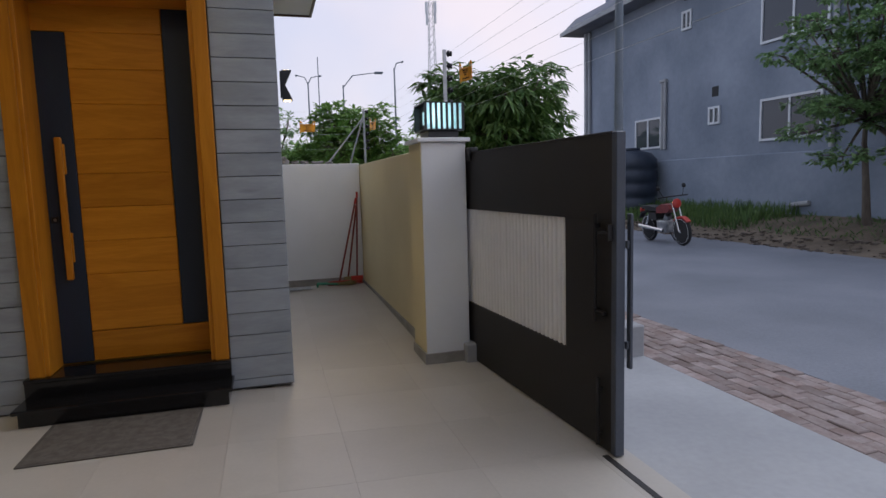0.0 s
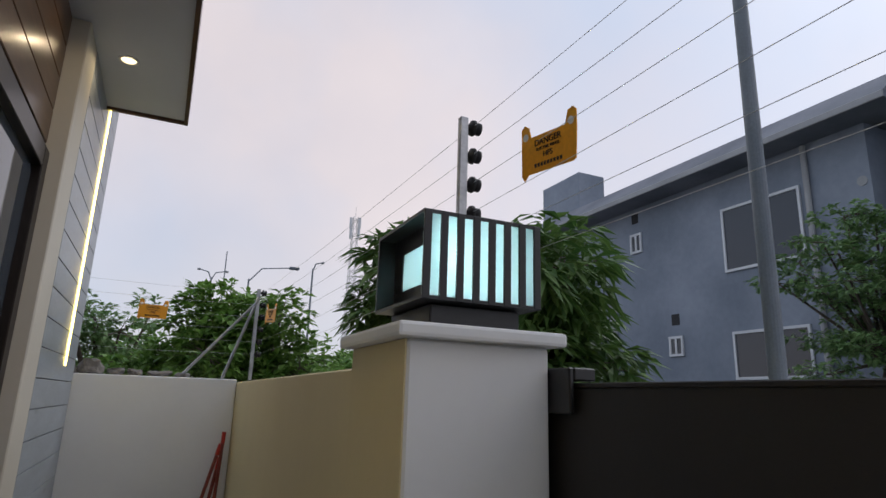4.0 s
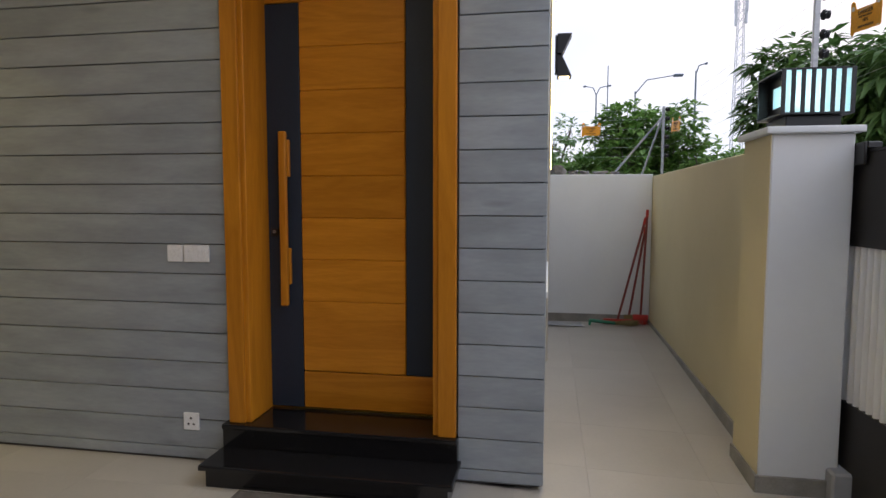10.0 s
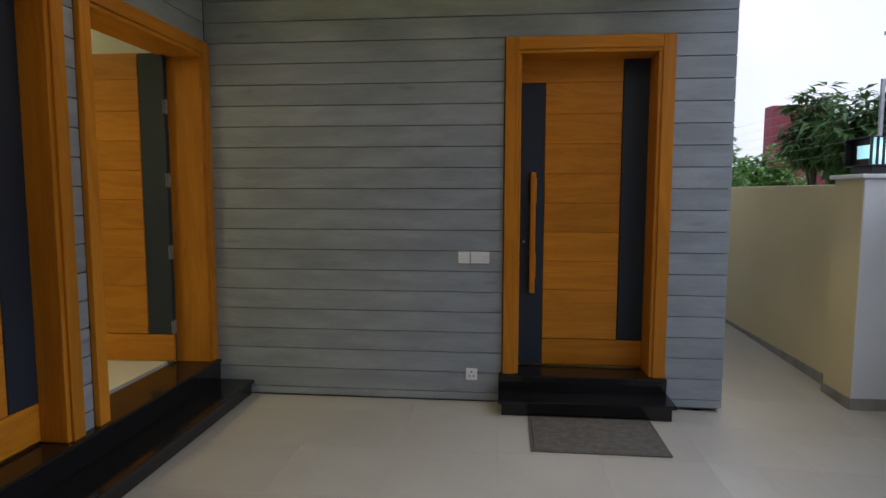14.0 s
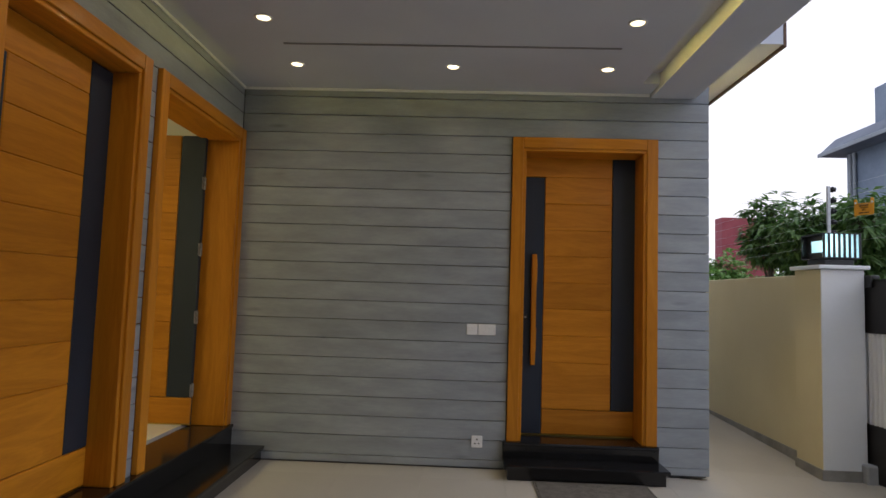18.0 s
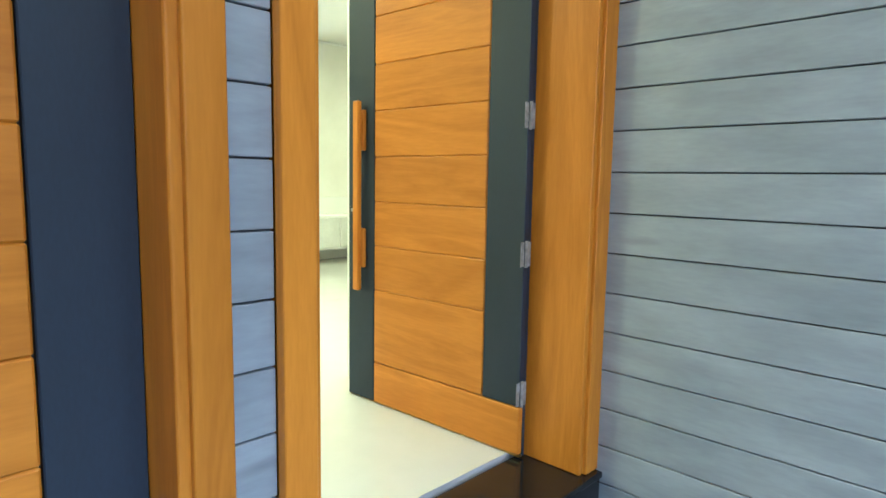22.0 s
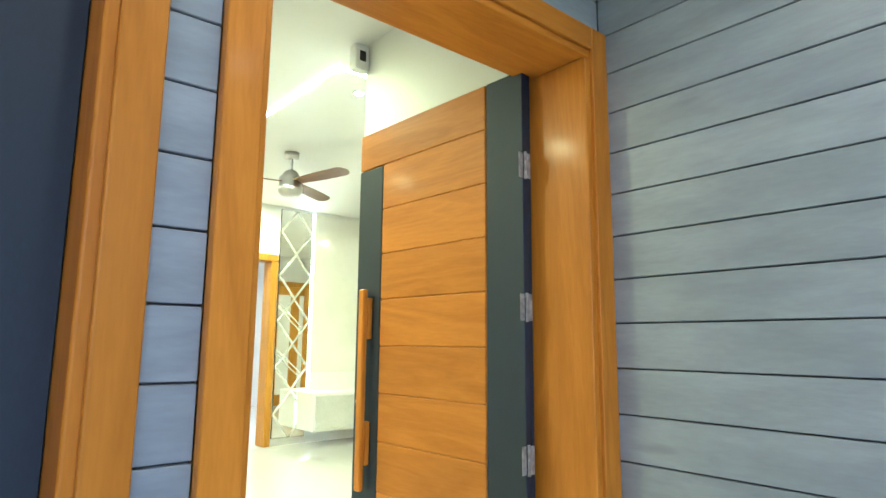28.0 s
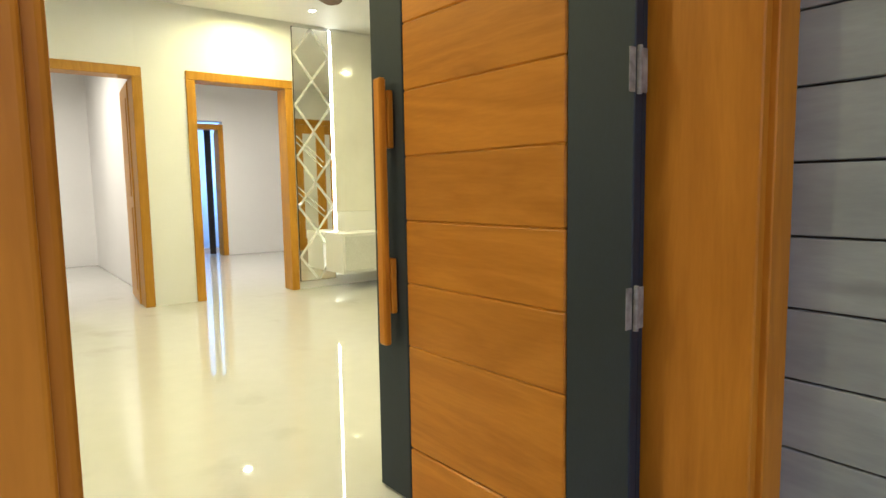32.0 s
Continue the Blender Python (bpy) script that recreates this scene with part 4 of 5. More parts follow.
# ---- house side: window, lamp, panels ----
win = thing("window_1", "tall dark-framed side window with reflecting glass", "window", kind="structure")
for nm, bm in (("frame", box(3.6, 3.7, 0.622, 0.72, 0.84, 2.6, 0.004)), ("frame", box(3.6, 3.7, 2.2, 2.3, 0.84, 2.6, 0.004)), ("frame", box(3.6, 3.7, 0.722, 2.198, 2.5, 2.6, 0.004)), ("frame", box(3.6, 3.7, 0.722, 2.198, 0.84, 0.92, 0.004))):
    part(nm, bm, BLACKWOOD, win)
part("sash", box(3.64, 3.675, 1.42, 1.47, 0.92, 2.5, 0.003), STEEL, win, "grey metal meeting stile")
part("pane", box(3.645, 3.652, 0.721, 1.419, 0.92, 2.5), PANE, win)
part("pane", box(3.655, 3.662, 1.471, 2.199, 0.92, 2.5), PANE, win)
part("sill", box(3.6, 3.76, 0.6, 2.32, 0.801, 0.84, 0.004), WHITE, win, "white window sill")
bm = box(3.655, 3.66, 0.622, 2.3, 2.642, 3.333)
over = structure("panel_backing", bm, DARKWOOD, "dark brown timber panelling above the window", "panelling")
for i in range(4):
    z = 2.646 + i * 0.1715
    part("plank", box(3.661, 3.68, 0.622, 2.3, z, z + 0.166, 0.003), DARKWOOD, over)

wl_ob = thing("wall_lamp", "black up and down wall lamp, lit, on grey boards", "wall lamp")
part("plate", box(3.779, 3.79, 0.37, 0.46, 1.98, 2.16, 0.003), BLACK, wl_ob)
bm = prism([(3.79, 2.07), (3.815, 2.07), (3.86, 2.165), (3.79, 2.165)], 0.365, 0.465, axis="y")
prism([(3.79, 2.055), (3.79, 1.96), (3.86, 1.96), (3.815, 2.055)], 0.365, 0.465, bm=bm, axis="y")
box(3.79, 3.81, 0.385, 0.445, 2.055, 2.07, bm=bm)
part("shade", bm, BLACK, wl_ob)
part("glass", box(3.8, 3.85, 0.38, 0.45, 1.956, 1.9595), SPOT, wl_ob, "glowing lower glass")
part("glass", box(3.8, 3.85, 0.38, 0.45, 2.1655, 2.169), SPOT, wl_ob, "glowing upper glass")
lamp("wall_lamp_down", (3.82, 0.415, 1.95), (3.8, 0.415, 0), 1.6, (1.0, 0.74, 0.22), 0.05, 110)
lamp("wall_lamp_up", (3.82, 0.415, 2.175), (3.8, 0.415, 4), 1.6, (1.0, 0.74, 0.22), 0.05, 110)
tagged(part("light_strip", box(3.766, 3.774, 3.5, 3.522, 1.66, 4.15), STRIP), "thin upright warm light strip on the side wall", "light strip", kind="structure")

# ---- passage clutter ----
drain = thing("floor_drain", "flat grey drain cover in the passage floor", "drain cover")
part("cover", box(3.68, 4.12, 3.72, 3.9, 0.021, 0.032, 0.003), CONCRETE, drain)
part("rim", box(3.665, 4.135, 3.705, 3.719, 0.021, 0.03, 0.002), STEEL, drain)


def long_broom(label, foot, top, head_mat, width, kind):
    root = thing("broom" if kind else "squeegee", label, "broom" if kind else "squeegee", "cleaning tools in the corner")
    part("stick", tube(foot, top, 0.012), RED_STICK, root, "red brown stick")
    d = (Vector(top) - Vector(foot)).normalized()
    part("grip", tube(Vector(top) - d * 0.03, Vector(top) + d * 0.05, 0.0145), RED, root, "bright red grip")
    x, y, z = foot
    if kind:
        part("head", box(x - width / 2, x + width / 2, y - 0.025, y + 0.025, z - 0.025, z + 0.03, 0.01, seg=2), head_mat, root)
        bm = bmesh.new()
        for i in range(60):
            px, py = x + random.uniform(-0.45, 0.45) * width, y + random.uniform(-0.022, 0.022)
            tube((px, py, z - 0.02), (px + random.uniform(-0.03, 0.03), py + random.uniform(-0.03, 0.03), 0.022), 0.0025, sides=4, bm=bm)
        part("bristles", bm, head_mat, root)
    else:
        part("blade", box(x - width / 2, x + width / 2, y - 0.012, y + 0.012, 0.021, z + 0.02, 0.003), head_mat, root)
    return root


long_broom("long handled red broom leaning in the corner", (4.74, 3.9, 0.1), (4.79, 3.955, 1.2), RED, 0.16, True)
long_broom("long handled red squeegee leaning in the corner", (4.5, 3.88, 0.06), (4.765, 3.955, 1.12), RED, 0.3, False)
long_broom("thin brown stick broom leaning in the corner", (4.62, 3.92, 0.09), (4.775, 3.985, 1.02), STRAW, 0.1, True)
bundle = thing("hand_broom", "straw hand broom with green handle on the floor", "broom")
bm = bmesh.new()
for i in range(110):
    a, r = random.uniform(-0.35, 0.35), random.uniform(0.16, 0.27)
    tube((4.46, 3.8, 0.05 + random.uniform(-0.015, 0.015)), (4.46 + r * math.cos(a), 3.8 + r * math.sin(a) * 0.6, 0.026 + random.uniform(0, 0.06)), 0.003, 0.0015, sides=4, bm=bm)
part("bristles", bm, STRAW, bundle)
part("handle", tube((4.2, 3.78, 0.075), (4.47, 3.8, 0.05), 0.018, bevel=0.004), GREEN, bundle, "green plastic handle")
part("foot", tube((4.205, 3.78, 0.022), (4.205, 3.78, 0.08), 0.014, bevel=0.003), GREEN, bundle, "green handle end")

# ---- living room ----
COOL = (1.0, 0.85, 0.33)
# the row at y -2.4 is unseen, mirrored from the other row for light
for x, y in ((-1.98, -0.77), (-2.0, -0.49), (-2.73, -0.45), (-3.47, -0.42), (-5.2, 0.44), (-5.15, 1.43), (-2.09, 0.27), (-4.3, -0.42), (-3.47, -2.4), (-1.98, -2.4), (-5.2, -2.4), (-3.5, 3.2)):
    downlight("round lit downlight in the white living room ceiling", "living room downlights", x, y, IZ, SPOT_IN, PLASTIC, 0.034)
# lamps at y -2.4 are added; the one at x -1.9 brightens the open leaf
for x, y, w in ((-2.0, -0.6, 1.0), (-3.5, -0.42, 0.6), (-5.15, 0.9, 1.3), (-2.1, 0.27, 0.6), (-3.5, -2.4, 1.0), (-1.9, -2.4, 1.7), (-3.5, 3.2, 1.0)):
    lamp("living_room_downlight", (x, y, IZ - 0.014), (x, y, 0), ROOM_W * w, COOL, 0.1, 170)
for x, y, c in ((-7.7, -1.2, (1, 0.85, 0.6)), (-7.7, 1.4, (1, 0.85, 0.6))):
    downlight("round lit downlight in a back room ceiling", "back room downlights", x, y, IZ, SPOT_IN, PLASTIC, 0.034)
    lamp("back_room_downlight", (x, y, IZ - 0.014), (x, y, 0), ROOM_W * 3.6, c, 0.1, 170)
# daylight in the lobby at the back
sky_in = lamp("lobby_window_light", (-10.8, 3.05, 1.9), (-10.8, 0, 1.6), 32, (0.3, 0.55, 1.0), 1.0, 180)

fan2 = thing("ceiling_fan", "brushed nickel ceiling fan with three brown blades", "ceiling fan", place=pose(-3.6, 0.53, 0))
part("canopy", lathe([(0.065, IZ), (0.065, IZ - 0.05), (0.03, IZ - 0.06)], 24), CHROME_DULL, fan2)
part("rod", tube((0, 0, 2.95), (0, 0, IZ - 0.05), 0.014), CHROME_DULL, fan2)
part("hub", lathe([(0.03, 3.0), (0.06, 2.98), (0.075, 2.95), (0.1, 2.93), (0.1, 2.86), (0.105, 2.855), (0.105, 2.8), (0.08, 2.77), (0.01, 2.765)], 28), CHROME_DULL, fan2)
for a in (-98, 14, 124):
    blade("blade", fan2, 2.89, 0.09, 0.7, 0.09, 0.14, a, FANWOOD, -12)

pir = thing("corner_sensor", "small white corner sensor below the ceiling", "sensor", place=pose(-1.5, -0.1, 2.99))
part("body", box(-0.035, 0.035, -0.045, 0.045, 0, 0.15, 0.012, seg=2), PLASTIC, pir)
part("lens", box(0.0355, 0.039, -0.02, 0.02, 0.05, 0.11, 0.001), RUBBER, pir, "small dark lens")


def inner_frame(name, label, x, y0, y1, z1, wood=None):
    root = thing(name, label, "door frame", "inner door frames")
    w = 0.085
    for a, b in ((y0, y0 + w), (y1 - w, y1)):
        part("jamb", box(x - 0.2, x + 0.022, a, b, FL, z1 - w - 0.001, 0.005), WOOD_IN, root)
    part("head", box(x - 0.2, x + 0.022, y0, y1, z1 - w, z1, 0.005), WOOD_IN, root)
    return root


inner_frame("door_frame", "honey timber frame of an inner doorway with its door open", WX, -0.93, -0.075, 2.535)
inner_frame("door_frame", "honey timber frame of an open inner doorway", WX, 0.315, 1.402, 2.545)
inner_frame("door_frame", "brown timber frame of the lobby doorway", -9.9, 1.42, 1.98, 2.5)
leaf = thing("inner_door", "brown timber inner door standing open", "door", place=pose(WX - 0.2, -0.17, FL + 0.006, 0, 0, 175))
part("slab", box(0, 0.76, -0.04, 0, 0, 2.14, 0.004), WOOD_IN, leaf)
for z0, z1 in ((0.12, 0.95), (1.05, 2.0)):
    part("panel", box(0.12, 0.64, 0.0, 0.008, z0, z1, 0.004), WOOD_IN, leaf)
part("handle", tube((0.7, -0.04, 1.0), (0.7, -0.1, 1.0), 0.012), CHROME_DULL, leaf)
part("lever", tube((0.7, -0.095, 1.0), (0.58, -0.095, 1.0), 0.009), CHROME_DULL, leaf)
leaf2 = thing("inner_door", "brown timber lobby door standing open", "door", place=pose(-10.12, 1.9, FL + 0.006, 0, 0, 165))
part("slab", box(0, 0.5, -0.04, 0, 0, 2.1, 0.004), WOOD_IN, leaf2)
tagged(part("door_bar", box(-10.34, -10.3, 1.79, 1.89, FL, 2.5), BLACK), "dark upright window bar in the daylit lobby", "window bar")

fr = thing("door_frame", "honey timber frame of a closed room door by the entrance", "door frame", "inner door frames")
for a, b in ((3.2, 3.3), (3.9, 4.0)):
    part("jamb", box(-1.53, -1.5, a, b, FL, 2.559, 0.004), WOOD_IN, fr)
part("head", box(-1.53, -1.5, 3.2, 4.0, 2.56, 2.66, 0.004), WOOD_IN, fr)
rd = thing("inner_door", "closed honey timber room door with pale glass panels", "door")
for nm, y0, y1, z0, z1 in (("stile", 3.301, 3.36, FL + 0.01, 2.558), ("stile", 3.62, 3.8, FL + 0.01, 2.558), ("rail", 3.361, 3.619, FL + 0.01, 0.5), ("rail", 3.361, 3.619, 2.4, 2.558), ("rail", 3.801, 3.899, FL + 0.01, 0.5), ("rail", 3.801, 3.899, 2.4, 2.558)):
    part(nm, box(-1.518, -1.5, y0, y1, z0, z1, 0.002), WOOD_IN, rd)
part("panel", box(-1.51, -1.5, 3.361, 3.619, 0.501, 2.399), INWHITE, rd, "pale panel")
part("panel", box(-1.51, -1.5, 3.801, 3.899, 0.501, 2.399), INWHITE, rd, "pale panel")

# mirror panel with bevelled criss-cross pieces
mirror = thing("mirror_panel", "tall mirror panel cut in diamonds with a lit edge", "mirror")
MY0, MY1, MZ0, MZ1 = 1.415, 1.85, 0.37, 3.12
part("backing", box(WX + 0.002, WX + 0.012, MY0, MY1, MZ0, MZ1), RUBBER, mirror)
part("pane", box(WX + 0.0125, WX + 0.018, MY0 + 0.004, MY1 - 0.004, MZ0 + 0.004, MZ1 - 0.004), MIRROR, mirror)
rows_m = 5
hh = (MZ1 - MZ0) / rows_m


def strip_line(a, b, w, nm="bevel_strip"):
    a, b = Vector((WX + 0.02, *a)), Vector((WX + 0.02, *b))
    d = (b - a).normalized()
    s = Vector((1, 0, 0)).cross(d) * w / 2
    bm = bmesh.new()
    lo = [bm.verts.new(p) for p in (a - s, b - s, b + s, a + s)]
    hi = [bm.verts.new(p + Vector((0.003, 0, 0))) for p in (a - s * 0.5, b - s * 0.5, b + s * 0.5, a + s * 0.5)]
    bm.faces.new(hi)
    for i in range(4):
        bm.faces.new((lo[i], lo[(i + 1) % 4], hi[(i + 1) % 4], hi[i]))
    bmesh.ops.recalc_face_normals(bm, faces=bm.faces)
    return part(nm, bm, BEVEL, mirror)


mid = (MY0 + MY1) / 2
for i in range(rows_m):
    z = MZ0 + i * hh
    for a, b in (((MY0 + 0.01, z + hh / 2), (mid, z + 0.004)), ((mid, z + 0.004), (MY1 - 0.01, z + hh / 2)), ((MY1 - 0.01, z + hh / 2), (mid, z + hh - 0.004)), ((mid, z + hh - 0.004), (MY0 + 0.01, z + hh / 2))):
        strip_line(a, b, 0.028)
    if i in (1, 2):
        for k in (0.28, 0.4):
            strip_line((MY0 + 0.01, z + hh * (0.5 + k)), (mid + 0.1, z + hh * k), 0.014)
part("light_edge", box(WX + 0.004, WX + 0.024, MY1 + 0.001, MY1 + 0.012, MZ0 + 0.1, MZ1), STRIP_IN, mirror, "glowing white edge light")

slab = thing("wall_slab", "glossy cream marble slab behind the console", "wall panel")
part("slab", box(WX + 0.001, WX + 0.03, MY1 + 0.02, 4.55, 1.13, 3.12, 0.003), SLABSTONE, slab)
part("band", box(WX + 0.001, WX + 0.05, MY1 + 0.02, 4.55, 0.9, 1.128, 0.003), INWHITE, slab, "plain white band")
console = thing("tv_console", "white wall-hung console with a pale front", "console")
part("carcass", box(WX + 0.052, WX + 0.46, 1.71, 4.4, 0.47, 0.905, 0.004), INWHITE, console)
for i in range(3):
    y = 1.74 + i * 0.88
    part("drawer", box(WX + 0.461, WX + 0.478, y, y + 0.86, 0.5, 0.875, 0.004), CONSOLE_FRONT, console, "pale grey drawer front")

# ---- neighbour house across the street ----
FX = 16.05
house = thing("neighbour_house", "two storey grey cement house with sloped roof edge", "house")
part("wall", box(FX, 26, 5.5, 18.0, -0.1, 7.0), PLASTER, house)
part("plinth", box(FX - 0.06, FX, 4.2, 21, -0.1, 1.85, 0.02), PLASTER, house, "paler cement plinth wall")
part("roof", prism([(FX - 0.75, 7.0), (FX - 0.75, 7.1), (FX - 0.1, 7.72), (26, 7.72), (26, 7.0)], 4.7, 18.5, axis="y"), ROOFING, house)
part("fascia", box(FX - 0.79, FX - 0.751, 4.68, 18.52, 6.98, 7.12, 0.01), CONCRETE, house, "pale roof edge band")
part("stair_tower", box(FX + 0.05, FX + 1.1, 14.4, 16.5, 7.6, 9.05, 0.02), PLASTER, house, "square stair tower on the roof")
for y in (6.7, 17.45, 17.7):
    part("drain_pipe", tube((FX - 0.08, y, 1.9), (FX - 0.08, y, 6.95), 0.06), CONCRETE, house)
for y in (12.72, 12.86):
    part("drain_pipe", tube((FX - 0.08, y, 2.2), (FX - 0.08, y, 4.3), 0.05), CONCRETE, house)
part("pipe_elbow", tube((FX - 0.08, 12.65, 4.35), (FX - 0.08, 12.95, 4.35), 0.06, bevel=0.01), CONCRETE, house)


def house_window(y0, y1, z0, z1, mull=1):
    root = part("window", box(FX - 0.004, FX + 0.0, y0, y1, z0, z1), RUBBER, house, "white framed sliding window")
    w = 0.06
    for b in (box(FX - 0.05, FX - 0.005, y0, y1, z0, z0 + w), box(FX - 0.05, FX - 0.005, y0, y1, z1 - w, z1), box(FX - 0.05, FX - 0.005, y0, y0 + w, z0 + w, z1 - w), box(FX - 0.05, FX - 0.005, y1 - w, y1, z0 + w, z1 - w)):
        part("frame", b, WINFRAME, root)
    for i in range(mull):
        y = y0 + (y1 - y0) * (i + 1) / (mull + 1)
        part("frame", box(FX - 0.045, FX - 0.005, y - w / 2, y + w / 2, z0 + w, z1 - w), WINFRAME, root)
    part("pane", box(FX - 0.02, FX - 0.012, y0 + w, y1 - w, z0 + w, z1 - w), PANE, root)
    return root


house_window(6.9, 8.9, 4.62, 6.16)
house_window(12.96, 14.4, 2.26, 3.26)
house_window(7.0, 8.85, 2.17, 3.24)
house_window(10.32, 10.78, 2.78, 3.28)
house_window(11.58, 12.02, 5.7, 6.26)
part("vent", tube((FX - 0.012, 5.66, 5.85), (FX + 0.02, 5.66, 5.85), 0.1, sides=20), CONCRETE, house, "round capped pipe hole")
for y, z in ((11.83, 6.71), (10.55, 3.7)):
    part("vent", box(FX - 0.006, FX + 0.0, y - 0.13, y + 0.13, z - 0.14, z + 0.14), RUBBER, house, "small dark vent hole")
part("outlet_pipe", tube((FX - 0.1, 7.2, 0.62), (FX - 0.1, 7.75, 0.55), 0.06, bevel=0.01), CONCRETE, house)

white_house = thing("white_house", "white house with balconies beside the grey house", "house")
part("wall", box(FX + 0.3, 26, -1.6, 4.25, -0.1, 6.9), CEIL, white_house)
part("balcony", box(FX - 0.95, FX + 0.29, -1.6, 3.9, 6.14, 6.88, 0.01), CEIL, white_house, "upper white balcony parapet")
part("balcony", box(FX - 0.95, FX + 0.29, -1.6, 3.9, 3.56, 3.92, 0.01), CEIL, white_house, "lower balcony slab")
part("railing", box(FX - 0.94, FX - 0.925, -1.6, 3.86, 3.97, 4.52), BALUSTRADE, white_house, "pale glass balcony railing")
part("rail", box(FX - 0.96, FX - 0.9, -1.6, 3.9, 4.55, 4.6, 0.008), WINFRAME, white_house)
for i in range(3):
    part("rail", tube((FX - 0.96, -1.6, 4.08 + 0.14 * i), (FX - 0.96, 3.88, 4.08 + 0.14 * i), 0.012, sides=6), STEEL, white_house)
for i in range(5):
    y = 3.86 - 1.3 * i
    part("baluster", box(FX - 0.96, FX - 0.91, y - 0.03, y, 3.921, 4.549), STEEL, white_house)
part("roof_room", box(FX + 0.3, 24, -1.2, 4.1, 6.9, 8.6, 0.02), PLASTER, white_house, "grey roof room")
part("roof_panel", box(FX - 0.9, FX - 0.86, -1.6, 3.78, 6.9, 7.25), RUBBER, white_house, "dark roof railing panel")
part("rail", box(FX - 0.93, FX - 0.83, -1.6, 3.88, 7.3, 7.36, 0.008), WINFRAME, white_house, "white top rail of the roof railing")
part("baluster", box(FX - 0.92, FX - 0.84, 3.8, 3.88, 6.89, 7.3), WINFRAME, white_house)
screen = part("screen", box(FX - 0.3, FX - 0.27, 3.92, 4.25, 7.4, 8.05), GREYPOLE, white_house, "small slatted screen at the roof edge")
for i in range(5):
    part("slat", box(FX - 0.32, FX - 0.301, 3.93, 4.24, 7.44 + 0.12 * i, 7.49 + 0.12 * i), BRICKRED, screen)
win_w = part("window", box(FX + 0.27, FX + 0.299, 1.3, 2.6, 4.75, 5.9), PANE, white_house)
for y0, y1, z0, z1 in ((1.24, 1.3, 4.69, 5.96), (2.6, 2.66, 4.69, 5.96), (1.3, 2.6, 4.69, 4.75), (1.3, 2.6, 5.9, 5.96)):
    part("frame", box(FX + 0.24, FX + 0.299, y0, y1, z0, z1), WINFRAME, win_w)


def aircon(y, z):
    root = thing("air_conditioner", "white outdoor air conditioner unit on the white house", "air conditioner", "outdoor air conditioners")
    part("case", box(FX - 0.05, FX + 0.27, y, y + 0.85, z, z + 0.55, 0.02), WINFRAME, root)
    part("grille", tube((FX - 0.053, y + 0.55, z + 0.28), (FX - 0.07, y + 0.55, z + 0.28), 0.22, sides=28), RUBBER, root, "round dark fan grille")
    part("hub", tube((FX - 0.071, y + 0.55, z + 0.28), (FX - 0.08, y + 0.55, z + 0.28), 0.05), WINFRAME, root)
    for dy in (0.1, 0.7):
        part("bracket", box(FX, FX + 0.29, y + dy, y + dy + 0.04, z - 0.06, z - 0.001), STEEL, root)
    return root


aircon(3.2, 5.4)
aircon(3.15, 2.9)

tank = thing("water_tank", "dark blue ribbed plastic water tank", "water tank", place=pose(15.2, 13.35, 0.25))
part("shell", lathe([(0.78, 0), (0.8, 0.1), (0.8, 0.35), (0.74, 0.42), (0.8, 0.49), (0.8, 0.8), (0.74, 0.87), (0.8, 0.94), (0.8, 1.25), (0.74, 1.32), (0.8, 1.39), (0.78, 1.65), (0.6, 1.85), (0.25, 1.95)], 32), TANK, tank)
part("lid", lathe([(0.25, 1.95), (0.26, 1.97), (0.26, 2.02), (0.1, 2.04)], 24), TANK, tank)

pole = thing("street_pole", "tall grey painted steel street pole", "pole")
part("shaft", tube((6.93, 1.05, 0.08), (6.93, 1.05, 8.5), 0.045, 0.026, 18), GREYPOLE, pole)
part("foot", tube((6.93, 1.05, -0.12), (6.93, 1.05, 0.3), 0.07, 0.06, 18, bevel=0.01), GREYPOLE, pole)
arm = part("arm", tube((6.93, 1.05, 8.4), (8.2, 0.9, 8.9), 0.035), GREYPOLE, pole)
part("lamp_head", box(8.1, 8.7, 0.82, 0.98, 8.85, 8.95, 0.03, seg=2), GREYPOLE, pole)


